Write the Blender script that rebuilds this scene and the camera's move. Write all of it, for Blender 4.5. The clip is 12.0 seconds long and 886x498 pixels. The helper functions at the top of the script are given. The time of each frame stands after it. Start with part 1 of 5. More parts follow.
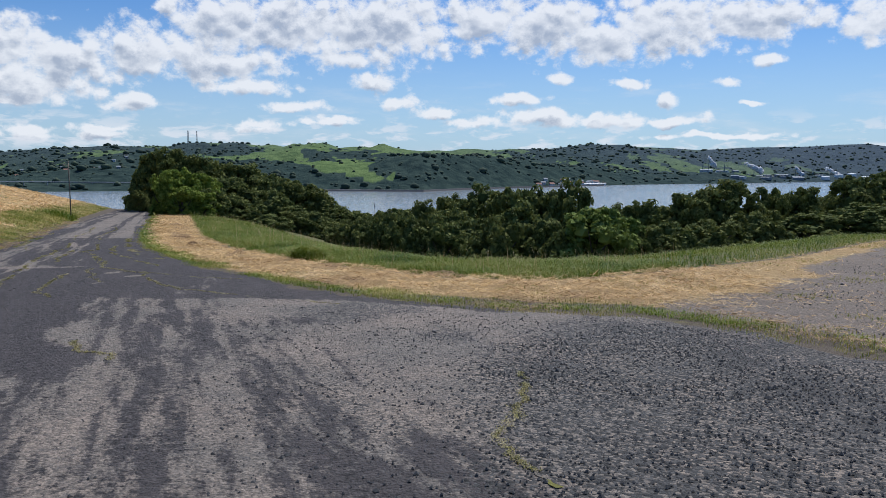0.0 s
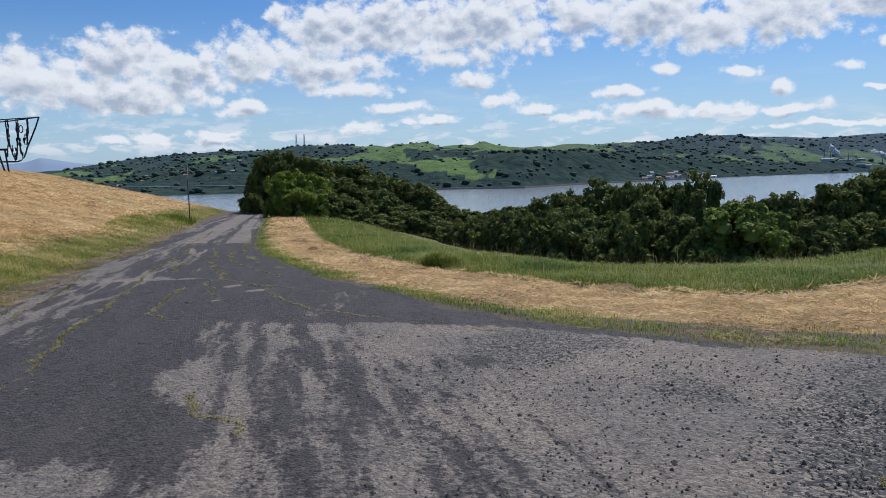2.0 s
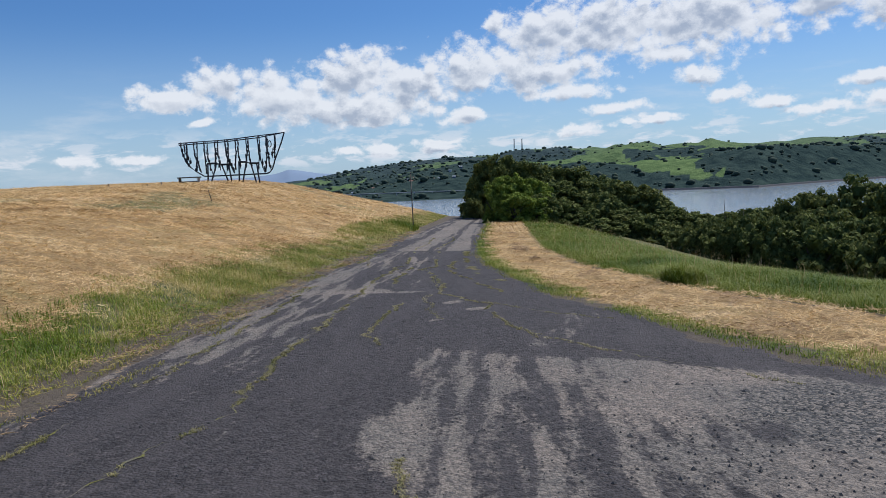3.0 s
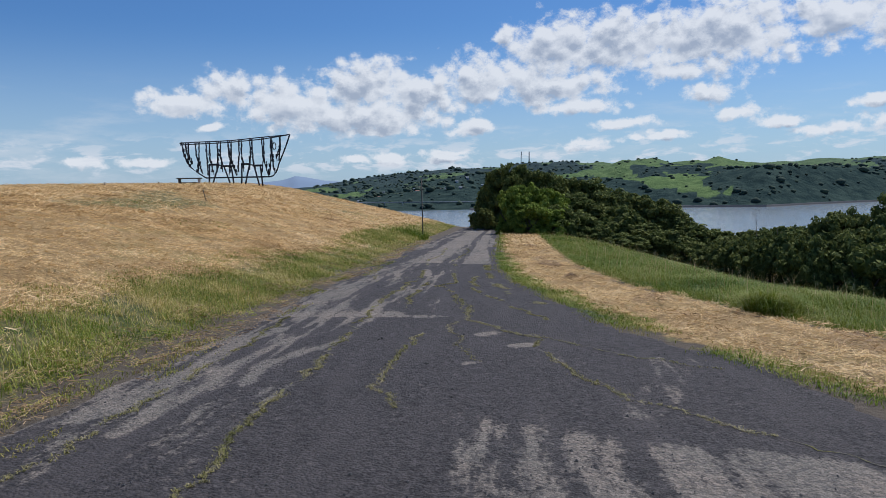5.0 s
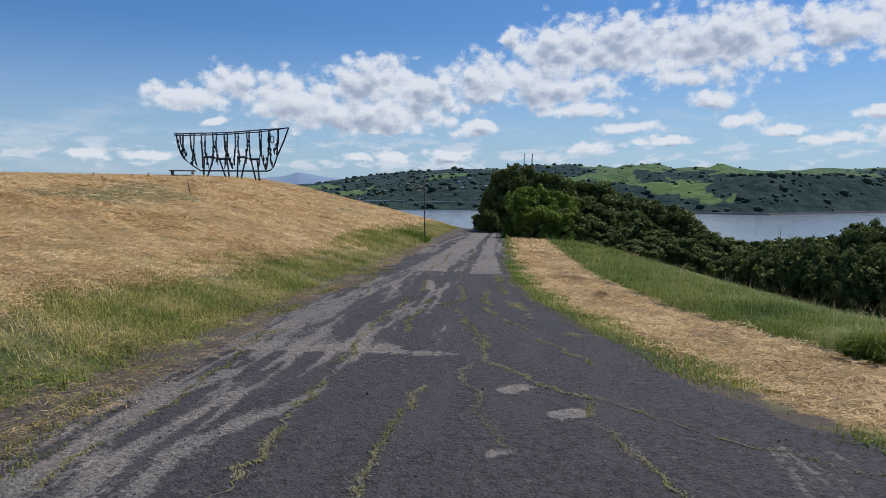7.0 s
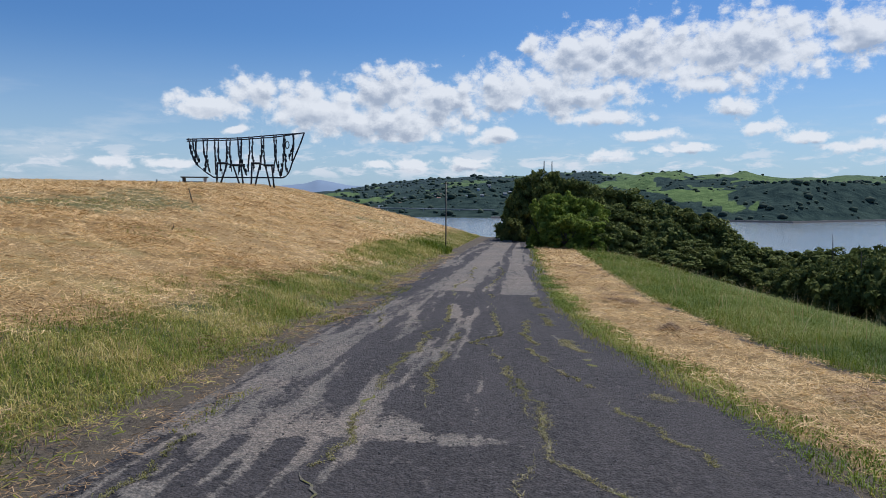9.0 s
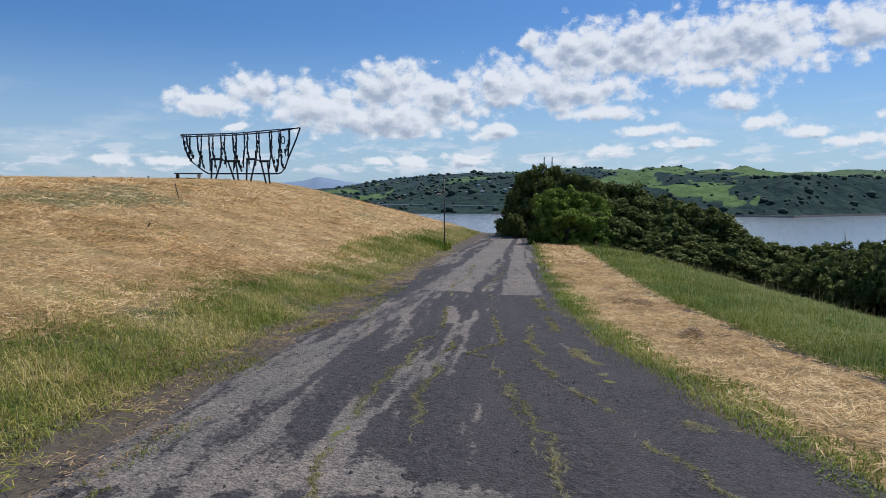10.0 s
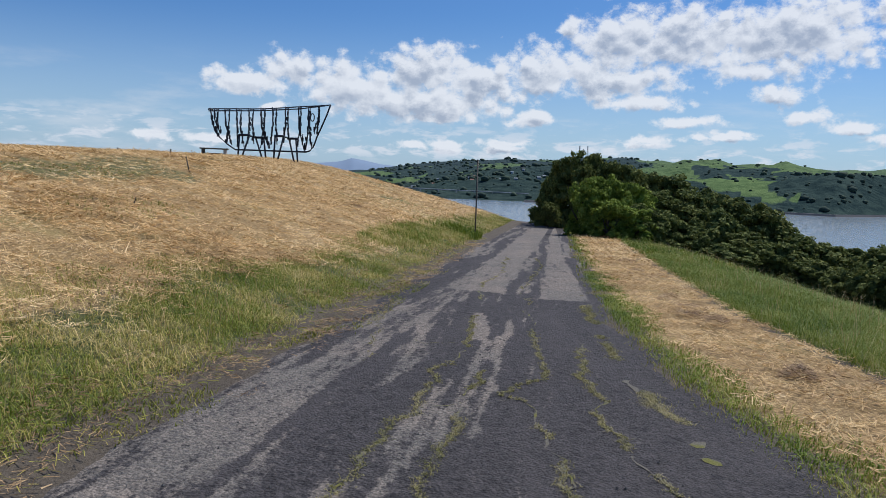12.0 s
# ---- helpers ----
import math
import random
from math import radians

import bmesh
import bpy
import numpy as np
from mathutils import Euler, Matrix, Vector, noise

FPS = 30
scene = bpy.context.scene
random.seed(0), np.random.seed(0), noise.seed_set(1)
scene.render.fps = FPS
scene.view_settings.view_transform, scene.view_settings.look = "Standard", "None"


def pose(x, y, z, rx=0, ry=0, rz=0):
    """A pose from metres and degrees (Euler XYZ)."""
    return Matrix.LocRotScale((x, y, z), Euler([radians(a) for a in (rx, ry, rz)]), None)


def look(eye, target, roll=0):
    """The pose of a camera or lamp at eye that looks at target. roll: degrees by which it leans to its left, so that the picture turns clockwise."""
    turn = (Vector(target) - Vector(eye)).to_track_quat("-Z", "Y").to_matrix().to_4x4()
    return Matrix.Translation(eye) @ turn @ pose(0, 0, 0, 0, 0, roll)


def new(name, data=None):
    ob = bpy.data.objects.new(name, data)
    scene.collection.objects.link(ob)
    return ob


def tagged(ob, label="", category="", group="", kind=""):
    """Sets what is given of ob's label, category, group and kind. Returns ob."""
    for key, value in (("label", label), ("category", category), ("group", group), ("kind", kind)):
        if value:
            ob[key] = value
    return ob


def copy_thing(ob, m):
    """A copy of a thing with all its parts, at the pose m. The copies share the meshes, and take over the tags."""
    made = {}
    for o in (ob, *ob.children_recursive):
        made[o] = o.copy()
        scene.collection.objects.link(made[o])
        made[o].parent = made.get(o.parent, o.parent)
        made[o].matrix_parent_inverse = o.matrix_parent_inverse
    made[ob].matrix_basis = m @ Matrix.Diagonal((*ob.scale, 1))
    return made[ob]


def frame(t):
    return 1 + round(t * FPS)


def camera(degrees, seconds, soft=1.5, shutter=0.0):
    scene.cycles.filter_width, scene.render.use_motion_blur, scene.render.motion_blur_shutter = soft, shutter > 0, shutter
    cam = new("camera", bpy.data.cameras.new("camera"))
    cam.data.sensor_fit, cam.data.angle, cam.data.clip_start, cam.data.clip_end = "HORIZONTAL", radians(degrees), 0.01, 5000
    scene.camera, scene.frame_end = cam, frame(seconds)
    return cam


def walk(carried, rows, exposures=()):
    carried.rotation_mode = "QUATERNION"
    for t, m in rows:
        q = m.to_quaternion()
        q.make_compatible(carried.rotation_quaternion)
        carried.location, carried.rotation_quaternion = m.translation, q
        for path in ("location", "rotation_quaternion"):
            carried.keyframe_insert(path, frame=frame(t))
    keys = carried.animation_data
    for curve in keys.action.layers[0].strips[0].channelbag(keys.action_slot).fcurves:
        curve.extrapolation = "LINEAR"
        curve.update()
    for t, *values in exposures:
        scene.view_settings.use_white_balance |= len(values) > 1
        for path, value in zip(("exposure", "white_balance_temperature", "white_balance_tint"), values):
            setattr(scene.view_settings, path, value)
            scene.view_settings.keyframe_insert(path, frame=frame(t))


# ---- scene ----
cam = camera(62.8, 12.0, soft=0.7)
PATH = [
    (0, (0.068, -0.015, 1.675), (0.053, 1.972, 1.444), 0.5),
    (0.5, (-0.32, 0.345, 1.546), (-0.356, 2.334, 1.335), 1.9),
    (1, (-0.606, 1.076, 1.562), (-0.723, 3.038, 1.196), 3.2),
    (1.5, (-0.888, 1.796, 1.57), (-1.024, 3.768, 1.264), 0.2),
    (2, (-1.126, 2.379, 1.584), (-1.419, 4.343, 1.347), -1.0),
    (2.5, (-1.435, 3.154, 1.596), (-2.151, 5.008, 1.375), -2.4),
    (2.7, (-1.542, 3.421, 1.6), (-2.38, 5.224, 1.387), -3.4),
    (4.3, (-2.825, 5.348, 1.514), (-3.695, 7.139, 1.326), -1.4),
    (4.5, (-2.955, 5.595, 1.444), (-3.817, 7.393, 1.286), -1.4),
    (5, (-3.373, 6.305, 1.348), (-4.243, 8.097, 1.168), -1.1),
    (5.5, (-3.711, 6.873, 1.352), (-4.587, 8.657, 1.137), -1.0),
    (6, (-4.055, 7.491, 1.321), (-4.92, 9.285, 1.14), -1.3),
    (6.5, (-4.356, 8.084, 1.311), (-5.224, 9.874, 1.104), -0.0),
    (7, (-4.673, 8.698, 1.292), (-5.544, 10.489, 1.112), 0.4),
    (7.2, (-4.749, 8.935, 1.252), (-5.682, 10.697, 1.098), -0.7),
    (8.8, (-5.918, 10.94, 1.221), (-6.82, 12.717, 1.047), -0.2),
    (9, (-6.073, 11.171, 1.249), (-6.992, 12.94, 1.089), 0.4),
    (9.5, (-6.259, 11.707, 1.218), (-7.117, 13.505, 1.041), 0.2),
    (10, (-6.571, 12.333, 1.163), (-7.491, 14.101, 0.993), 0.1),
    (10.5, (-6.811, 12.857, 1.155), (-7.709, 14.64, 1.029), -0.1),
    (11, (-7.111, 13.481, 1.11), (-8.012, 15.259, 0.951), 0.2),
    (11.5, (-7.38, 13.965, 1.11), (-8.298, 15.732, 0.929), 0.8),
    (12, (-7.691, 14.524, 1.083), (-8.682, 16.248, 0.871), 2.1),
]
walk(cam, [(t, look(eye, target, roll)) for t, eye, target, roll in PATH], [(0, -0.05, 6330, 12), (0.5, -0.20, 6330, 12), (1.0, -0.26, 6330, 12), (1.5, -0.16, 6330, 12), (2.0, -0.08, 6330, 12), (2.5, -0.07, 6330, 12), (4.5, -0.18, 6250, 12), (7.2, -0.20, 6250, 12), (9.5, -0.12, 6270, 12), (12, -0.13, 6250, 12)])

# ---- world, sun, exposure ----
SUN_ELEV, SUN_BEARING = 57.0, -24.0     # degrees up, degrees anticlockwise from +y


def nd(tree, kind):
    return tree.nodes.new(kind)


def mth(tree, op, a, b=None, c=None, clamp=False):
    n = tree.nodes.new("ShaderNodeMath")
    n.operation, n.use_clamp = op, clamp
    for i, v in enumerate((a, b, c)):
        if v is None:
            continue
        if isinstance(v, (int, float)):
            n.inputs[i].default_value = v
        else:
            tree.links.new(v, n.inputs[i])
    return n.outputs[0]


def smooth(tree, v, lo, hi):
    n = tree.nodes.new("ShaderNodeMapRange")
    n.interpolation_type = "SMOOTHSTEP"
    tree.links.new(v, n.inputs["Value"])
    n.inputs["From Min"].default_value, n.inputs["From Max"].default_value = lo, hi
    return n.outputs["Result"]


def mixc(tree, fac, a, b, blend="MIX"):
    n = tree.nodes.new("ShaderNodeMix")
    n.data_type, n.blend_type = "RGBA", blend
    for sock, v in ((n.inputs[0], fac), (n.inputs[6], a), (n.inputs[7], b)):
        if isinstance(v, (int, float)):
            sock.default_value = v
        elif isinstance(v, tuple):
            sock.default_value = (*v, 1)
        else:
            tree.links.new(v, sock)
    return n.outputs[2]


def ramp(tree, v, stops):
    n = tree.nodes.new("ShaderNodeValToRGB")
    el = n.color_ramp.elements
    while len(el) < len(stops):
        el.new(0.5)
    for e, (p, c) in zip(el, stops):
        e.position, e.color = p, (c, c, c, 1) if isinstance(c, (int, float)) else (*c, 1)
    tree.links.new(v, n.inputs[0])
    return n.outputs[0]


def noise_of(tree, vec, scale, detail=4, rough=0.55, dist=0.0):
    n = tree.nodes.new("ShaderNodeTexNoise")
    n.inputs["Scale"].default_value, n.inputs["Detail"].default_value = scale, detail
    n.inputs["Roughness"].default_value, n.inputs["Distortion"].default_value = rough, dist
    if vec is not None:
        tree.links.new(vec, n.inputs["Vector"])
    return n.outputs["Fac"]


def scaled(tree, vec, k, shift=(0, 0, 0)):
    n = tree.nodes.new("ShaderNodeMapping")
    n.inputs["Scale"].default_value, n.inputs["Location"].default_value = k, shift
    tree.links.new(vec, n.inputs["Vector"])
    return n.outputs["Vector"]


# cumulus: bearing, height, half width and half height, in degrees
BANK = [(44.9, 6.2, 2.9, 0.8), (41.9, 7.2, 2.0, 1.2), (37.4, 6.2, 3.8, 1.8), (31.7, 7.7, 2.8, 1.7), (27.4, 7.0, 3.3, 1.6), (32.3, 5.2, 6.2, 1.2), (22.6, 7.9, 2.9, 1.8), (18.3, 7.4, 4.9, 1.5), (16.6, 10.1, 3.3, 2.0), (12.0, 10.2, 4.5, 2.2), (6.8, 10.2, 4.5, 2.1), (4.2, 10.5, 4.7, 2.2), (-2.3, 10.9, 2.7, 1.6), (-7.0, 10.7, 4.7, 2.0), (-11.7, 9.4, 4.9, 1.6), (-16.1, 10.2, 4.7, 1.9), (-21.9, 10.4, 4.7, 1.3), (-29.4, 9.8, 1.9, 1.3)]
PUFFS_SOUTH = [(8.1, 7.8, 3.6, 0.9), (16.3, 5.7, 3.3, 0.6), (31.4, 4.2, 2.7, 0.4), (23.7, 4.2, 2.1, 0.5), (5.6, 6.3, 2.2, 0.8), (3.5, 4.7, 2.1, 0.6), (11.5, 4.3, 2.8, 0.5), (1.1, 4.0, 2.0, 0.6), (-1.8, 3.1, 2.2, 0.5), (21.0, 11.0, 1.0, 0.9), (14.6, 2.6, 2.2, 0.4), (32.4, 1.9, 1.8, 0.4), (25.3, 1.9, 2.0, 0.4), (29.7, 1.8, 1.8, 0.4), (48.2, 1.9, 2.2, 0.4), (52.1, 1.7, 1.8, 0.4), (43.2, 4.3, 1.0, 0.4), (9.1, 3.1, 2.2, 0.3)]
PUFFS_WEST = [(-23.4, 7.5, 1.3, 0.5), (-8.4, 6.7, 1.1, 0.5), (-13.5, 6.3, 1.6, 0.4), (-20.5, 6.1, 0.9, 0.4), (-16.3, 4.9, 0.9, 0.6), (-7.2, 3.6, 3.3, 0.8), (-12.7, 3.4, 3.8, 0.6), (-5.2, 5.0, 1.9, 0.6), (-16.8, 3.3, 2.7, 0.4), (-22.0, 4.5, 0.8, 0.2), (-20.0, 2.2, 4.9, 0.2), (-2.4, 3.2, 2.1, 0.5), (15.5, 5.9, 3.8, 0.7), (23.5, 4.5, 2.2, 0.5), (29.8, 4.7, 2.2, 0.9), (25.1, 2.3, 2.2, 0.4), (30.0, 2.1, 2.2, 0.4), (14.5, 2.8, 2.5, 0.4), (8.6, 3.3, 2.0, 0.3)]


def cloud_group():
    """Cloud density by bearing and height in degrees: rounded masses with billowed edges."""
    g = bpy.data.node_groups.new("cumulus", "ShaderNodeTree")
    g.interface.new_socket("Place", in_out="INPUT", socket_type="NodeSocketVector")
    g.interface.new_socket("Density", in_out="OUTPUT", socket_type="NodeSocketFloat")
    place = g.nodes.new("NodeGroupInput").outputs[0]
    n0 = g.nodes.new("ShaderNodeTexNoise")
    n0.inputs["Scale"].default_value, n0.inputs["Detail"].default_value = 0.35, 3
    g.links.new(place, n0.inputs["Vector"])
    warp = g.nodes.new("ShaderNodeVectorMath")
    warp.operation = "MULTIPLY_ADD"
    g.links.new(n0.outputs["Color"], warp.inputs[0])
    warp.inputs[1].default_value = (2.6, 1.5, 0)
    shift = g.nodes.new("ShaderNodeVectorMath")
    shift.operation = "SUBTRACT"
    g.links.new(place, shift.inputs[0])
    shift.inputs[1].default_value = (1.3, 0.75, 0)
    g.links.new(shift.outputs[0], warp.inputs[2])
    best = None
    sizes = [(az, el, w * 1.28, h * 1.18) for az, el, w, h in BANK] + PUFFS_SOUTH + PUFFS_WEST
    for az, el, w, h in sizes:
        m = g.nodes.new("ShaderNodeMapping")
        m.inputs["Scale"].default_value = (1 / w, 1 / h, 0)
        m.inputs["Location"].default_value = (-az / w, -el / h, 0)
        g.links.new(warp.outputs[0], m.inputs["Vector"])
        ln = g.nodes.new("ShaderNodeVectorMath")
        ln.operation = "LENGTH"
        g.links.new(m.outputs[0], ln.inputs[0])
        best = ln.outputs["Value"] if best is None else mth(g, "MINIMUM", best, ln.outputs["Value"])
    flat = scaled(g, place, (1, 1.25, 1))
    n3 = noise_of(g, flat, 5.5, 5, 0.6, 0.4)
    n1, n2 = noise_of(g, flat, 0.75, 7, 0.60, 0.3), noise_of(g, flat, 2.3, 6, 0.62, 0.2)
    vor = g.nodes.new("ShaderNodeTexVoronoi")
    vor.feature = "SMOOTH_F1"
    vor.inputs["Scale"].default_value, vor.inputs["Smoothness"].default_value = 0.9, 0.4
    g.links.new(flat, vor.inputs["Vector"])
    puff = mth(g, "SUBTRACT", 0.45, vor.outputs["Distance"])
    d = mth(g, "SUBTRACT", 1.20, best)
    d = mth(g, "MAXIMUM", d, -0.8)
    d = mth(g, "ADD", d, mth(g, "ADD", mth(g, "MULTIPLY", mth(g, "SUBTRACT", n1, 0.5), 1.25), mth(g, "ADD", mth(g, "MULTIPLY", puff, 0.85), mth(g, "ADD", mth(g, "MULTIPLY", mth(g, "SUBTRACT", n2, 0.5), 0.65), mth(g, "MULTIPLY", mth(g, "SUBTRACT", n3, 0.5), 0.30)))))
    g.links.new(d, g.nodes.new("NodeGroupOutput").inputs[0])
    return g


def make_world():
    world = bpy.data.worlds.new("sky")
    scene.world = world
    world.use_nodes = True
    t = world.node_tree
    t.nodes.clear()
    sky = nd(t, "ShaderNodeTexSky")
    sky.sky_type, sky.sun_disc = "NISHITA", False
    sky.sun_elevation, sky.sun_rotation = radians(SUN_ELEV), radians(-SUN_BEARING)
    sky.air_density, sky.dust_density, sky.ozone_density, sky.altitude = 1.0, 0.6, 2.0, 50
    co = nd(t, "ShaderNodeTexCoord").outputs["Generated"]
    sep = nd(t, "ShaderNodeSeparateXYZ")
    t.links.new(co, sep.inputs[0])
    x, y, z = sep.outputs
    az = mth(t, "MULTIPLY", mth(t, "ARCTAN2", mth(t, "MULTIPLY", x, -1.0), y), 57.2958)
    el = mth(t, "MULTIPLY", mth(t, "ARCSINE", z), 57.2958)
    group = cloud_group()

    def density(lift, slide):
        place = nd(t, "ShaderNodeCombineXYZ")
        t.links.new(mth(t, "ADD", az, slide), place.inputs[0])
        t.links.new(mth(t, "ADD", el, lift), place.inputs[1])
        g = nd(t, "ShaderNodeGroup")
        g.node_tree = group
        t.links.new(place.outputs[0], g.inputs[0])
        return g.outputs[0]

    d0, d1 = density(0.0, 0.0), density(0.55, -0.16)
    mask = mth(t, "MULTIPLY", smooth(t, d0, -0.02, 0.62), smooth(t, el, 0.3, 1.5))
    # sunlit tops and blue-grey undersides: darker where more cloud lies above
    flat = nd(t, "ShaderNodeCombineXYZ")
    t.links.new(az, flat.inputs[0])
    t.links.new(mth(t, "MULTIPLY", el, 1.6), flat.inputs[1])
    fold = smooth(t, noise_of(t, flat.outputs[0], 0.26, 3, 0.5), 0.38, 0.58)
    lit = mth(t, "SUBTRACT", 1.0, mth(t, "MULTIPLY", smooth(t, d1, 0.1, 1.3), mth(t, "ADD", mth(t, "MULTIPLY", fold, 0.65), 0.30)))
    lit = mth(t, "ADD", lit, mth(t, "MULTIPLY", mth(t, "SUBTRACT", mth(t, "SUBTRACT", d0, d1), 0.10), 0.34), clamp=True)
    cloud = mixc(t, lit, (6.2, 7.2, 8.8), (13.0, 13.5, 14.0))
    veil = mth(t, "MULTIPLY", mth(t, "SUBTRACT", 1.0, smooth(t, el, 0.0, 12.5)), 0.58)
    col = mixc(t, veil, mixc(t, 1.0, sky.outputs[0], (0.66, 1.08, 1.58), "MULTIPLY"), (8.2, 10.7, 13.0))
    thin = mth(t, "MULTIPLY", smooth(t, noise_of(t, scaled(t, co, (1, 1, 5)), 6.0, 7, 0.62), 0.50, 0.74), 0.45)
    col = mixc(t, mth(t, "MULTIPLY", thin, mth(t, "SUBTRACT", 1.0, smooth(t, el, 3.0, 9.0))), col, (11.0, 11.8, 12.6))
    col = mixc(t, mth(t, "MULTIPLY", mask, 0.92), col, cloud)
    # ranks of small far cumulus low in the sky
    low = nd(t, "ShaderNodeCombineXYZ")
    t.links.new(mth(t, "MULTIPLY", az, 0.30), low.inputs[0])
    t.links.new(el, low.inputs[1])
    rank = smooth(t, noise_of(t, low.outputs[0], 1.15, 6, 0.60, 0.3), 0.50, 0.63)
    rank = mth(t, "MULTIPLY", rank, mth(t, "MULTIPLY", smooth(t, el, 0.5, 1.4), mth(t, "SUBTRACT", 1.0, smooth(t, el, 2.0, 4.6))))
    col = mixc(t, mth(t, "MULTIPLY", rank, 0.72), col, (11.6, 12.3, 13.2))
    bg = nd(t, "ShaderNodeBackground")
    bg.inputs["Strength"].default_value = 0.066
    t.links.new(col, bg.inputs["Color"])
    t.links.new(bg.outputs[0], nd(t, "ShaderNodeOutputWorld").inputs[0])


make_world()
sun_data = bpy.data.lights.new("sun", "SUN")
sun_data.energy, sun_data.angle, sun_data.color = 4.6, radians(0.55), (1.0, 0.965, 0.92)
sun = new("sun", sun_data)
sb, se = radians(SUN_BEARING), radians(SUN_ELEV)
sun.matrix_world = look((-math.sin(sb) * math.cos(se) * 50, math.cos(sb) * math.cos(se) * 50, math.sin(se) * 50), (0, 0, 0))


# ---- materials ----
def material(name, rough=0.8):
    m = bpy.data.materials.new(name)
    m.use_nodes = True
    t = m.node_tree
    b = t.nodes["Principled BSDF"]
    b.inputs["Roughness"].default_value = rough
    b.inputs["Specular IOR Level"].default_value = 0.25
    return m, t, b


def bump(t, b, height, strength, dist):
    n = t.nodes.new("ShaderNodeBump")
    n.inputs["Strength"].default_value, n.inputs["Distance"].default_value = strength, dist
    t.links.new(height, n.inputs["Height"])
    t.links.new(n.outputs[0], b.inputs["Normal"])


def where(t):
    return t.nodes.new("ShaderNodeNewGeometry").outputs["Position"]


def attr(t, name):
    n = t.nodes.new("ShaderNodeAttribute")
    n.attribute_name = name
    return n.outputs["Fac"]


def plain(name, colour, rough=0.6, metal=0.0, vary=0.25, scale=6.0):
    m, t, b = material(name, rough)
    f = noise_of(t, where(t), scale, 5)
    lo, hi = tuple(c * (1 - vary) for c in colour), tuple(c * (1 + vary) for c in colour)
    t.links.new(mixc(t, f, lo, hi), b.inputs["Base Color"])
    b.inputs["Metallic"].default_value = metal
    bump(t, b, noise_of(t, where(t), scale * 8, 3), 0.2, 0.01)
    return m


def blade_material(name, stops, translucent=0.25):
    """Grass: each blade takes its own tone from the ramp, with broad drifts over the ground."""
    m, t, b = material(name, 0.6)
    isl = t.nodes.new("ShaderNodeNewGeometry").outputs["Random Per Island"]
    drift = noise_of(t, where(t), 0.55, 6, 0.68)
    f = mth(t, "ADD", mth(t, "MULTIPLY", isl, 0.55), mth(t, "SUBTRACT", mth(t, "MULTIPLY", drift, 2.3), 0.88), clamp=True)
    col = ramp(t, f, stops)
    t.links.new(col, b.inputs["Base Color"])
    tr = t.nodes.new("ShaderNodeBsdfTranslucent")
    t.links.new(col, tr.inputs[0])
    mx = t.nodes.new("ShaderNodeMixShader")
    mx.inputs[0].default_value = translucent
    t.links.new(b.outputs[0], mx.inputs[1])
    t.links.new(tr.outputs[0], mx.inputs[2])
    t.links.new(mx.outputs[0], t.nodes["Material Output"].inputs[0])
    return m


def leaf_material(name, dark, mid_tone, light):
    m, t, b = material(name, 0.8)
    b.inputs["Specular IOR Level"].default_value = 0.08
    isl = t.nodes.new("ShaderNodeNewGeometry").outputs["Random Per Island"]
    obj = t.nodes.new("ShaderNodeObjectInfo").outputs["Random"]
    f = mth(t, "ADD", mth(t, "MULTIPLY", isl, 0.6), mth(t, "MULTIPLY", noise_of(t, where(t), 0.9, 3), 0.5), clamp=True)
    col = ramp(t, f, [(0.1, dark), (0.55, mid_tone), (0.95, light)])
    col = mixc(t, mth(t, "MULTIPLY", obj, 0.12), col, (light[0] * 0.9, light[1] * 0.75, light[2] * 0.7))
    t.links.new(col, b.inputs["Base Color"])
    tr = t.nodes.new("ShaderNodeBsdfTranslucent")
    t.links.new(col, tr.inputs[0])
    mx = t.nodes.new("ShaderNodeMixShader")
    mx.inputs[0].default_value = 0.24
    t.links.new(b.outputs[0], mx.inputs[1])
    t.links.new(tr.outputs[0], mx.inputs[2])
    t.links.new(mx.outputs[0], t.nodes["Material Output"].inputs[0])
    return m


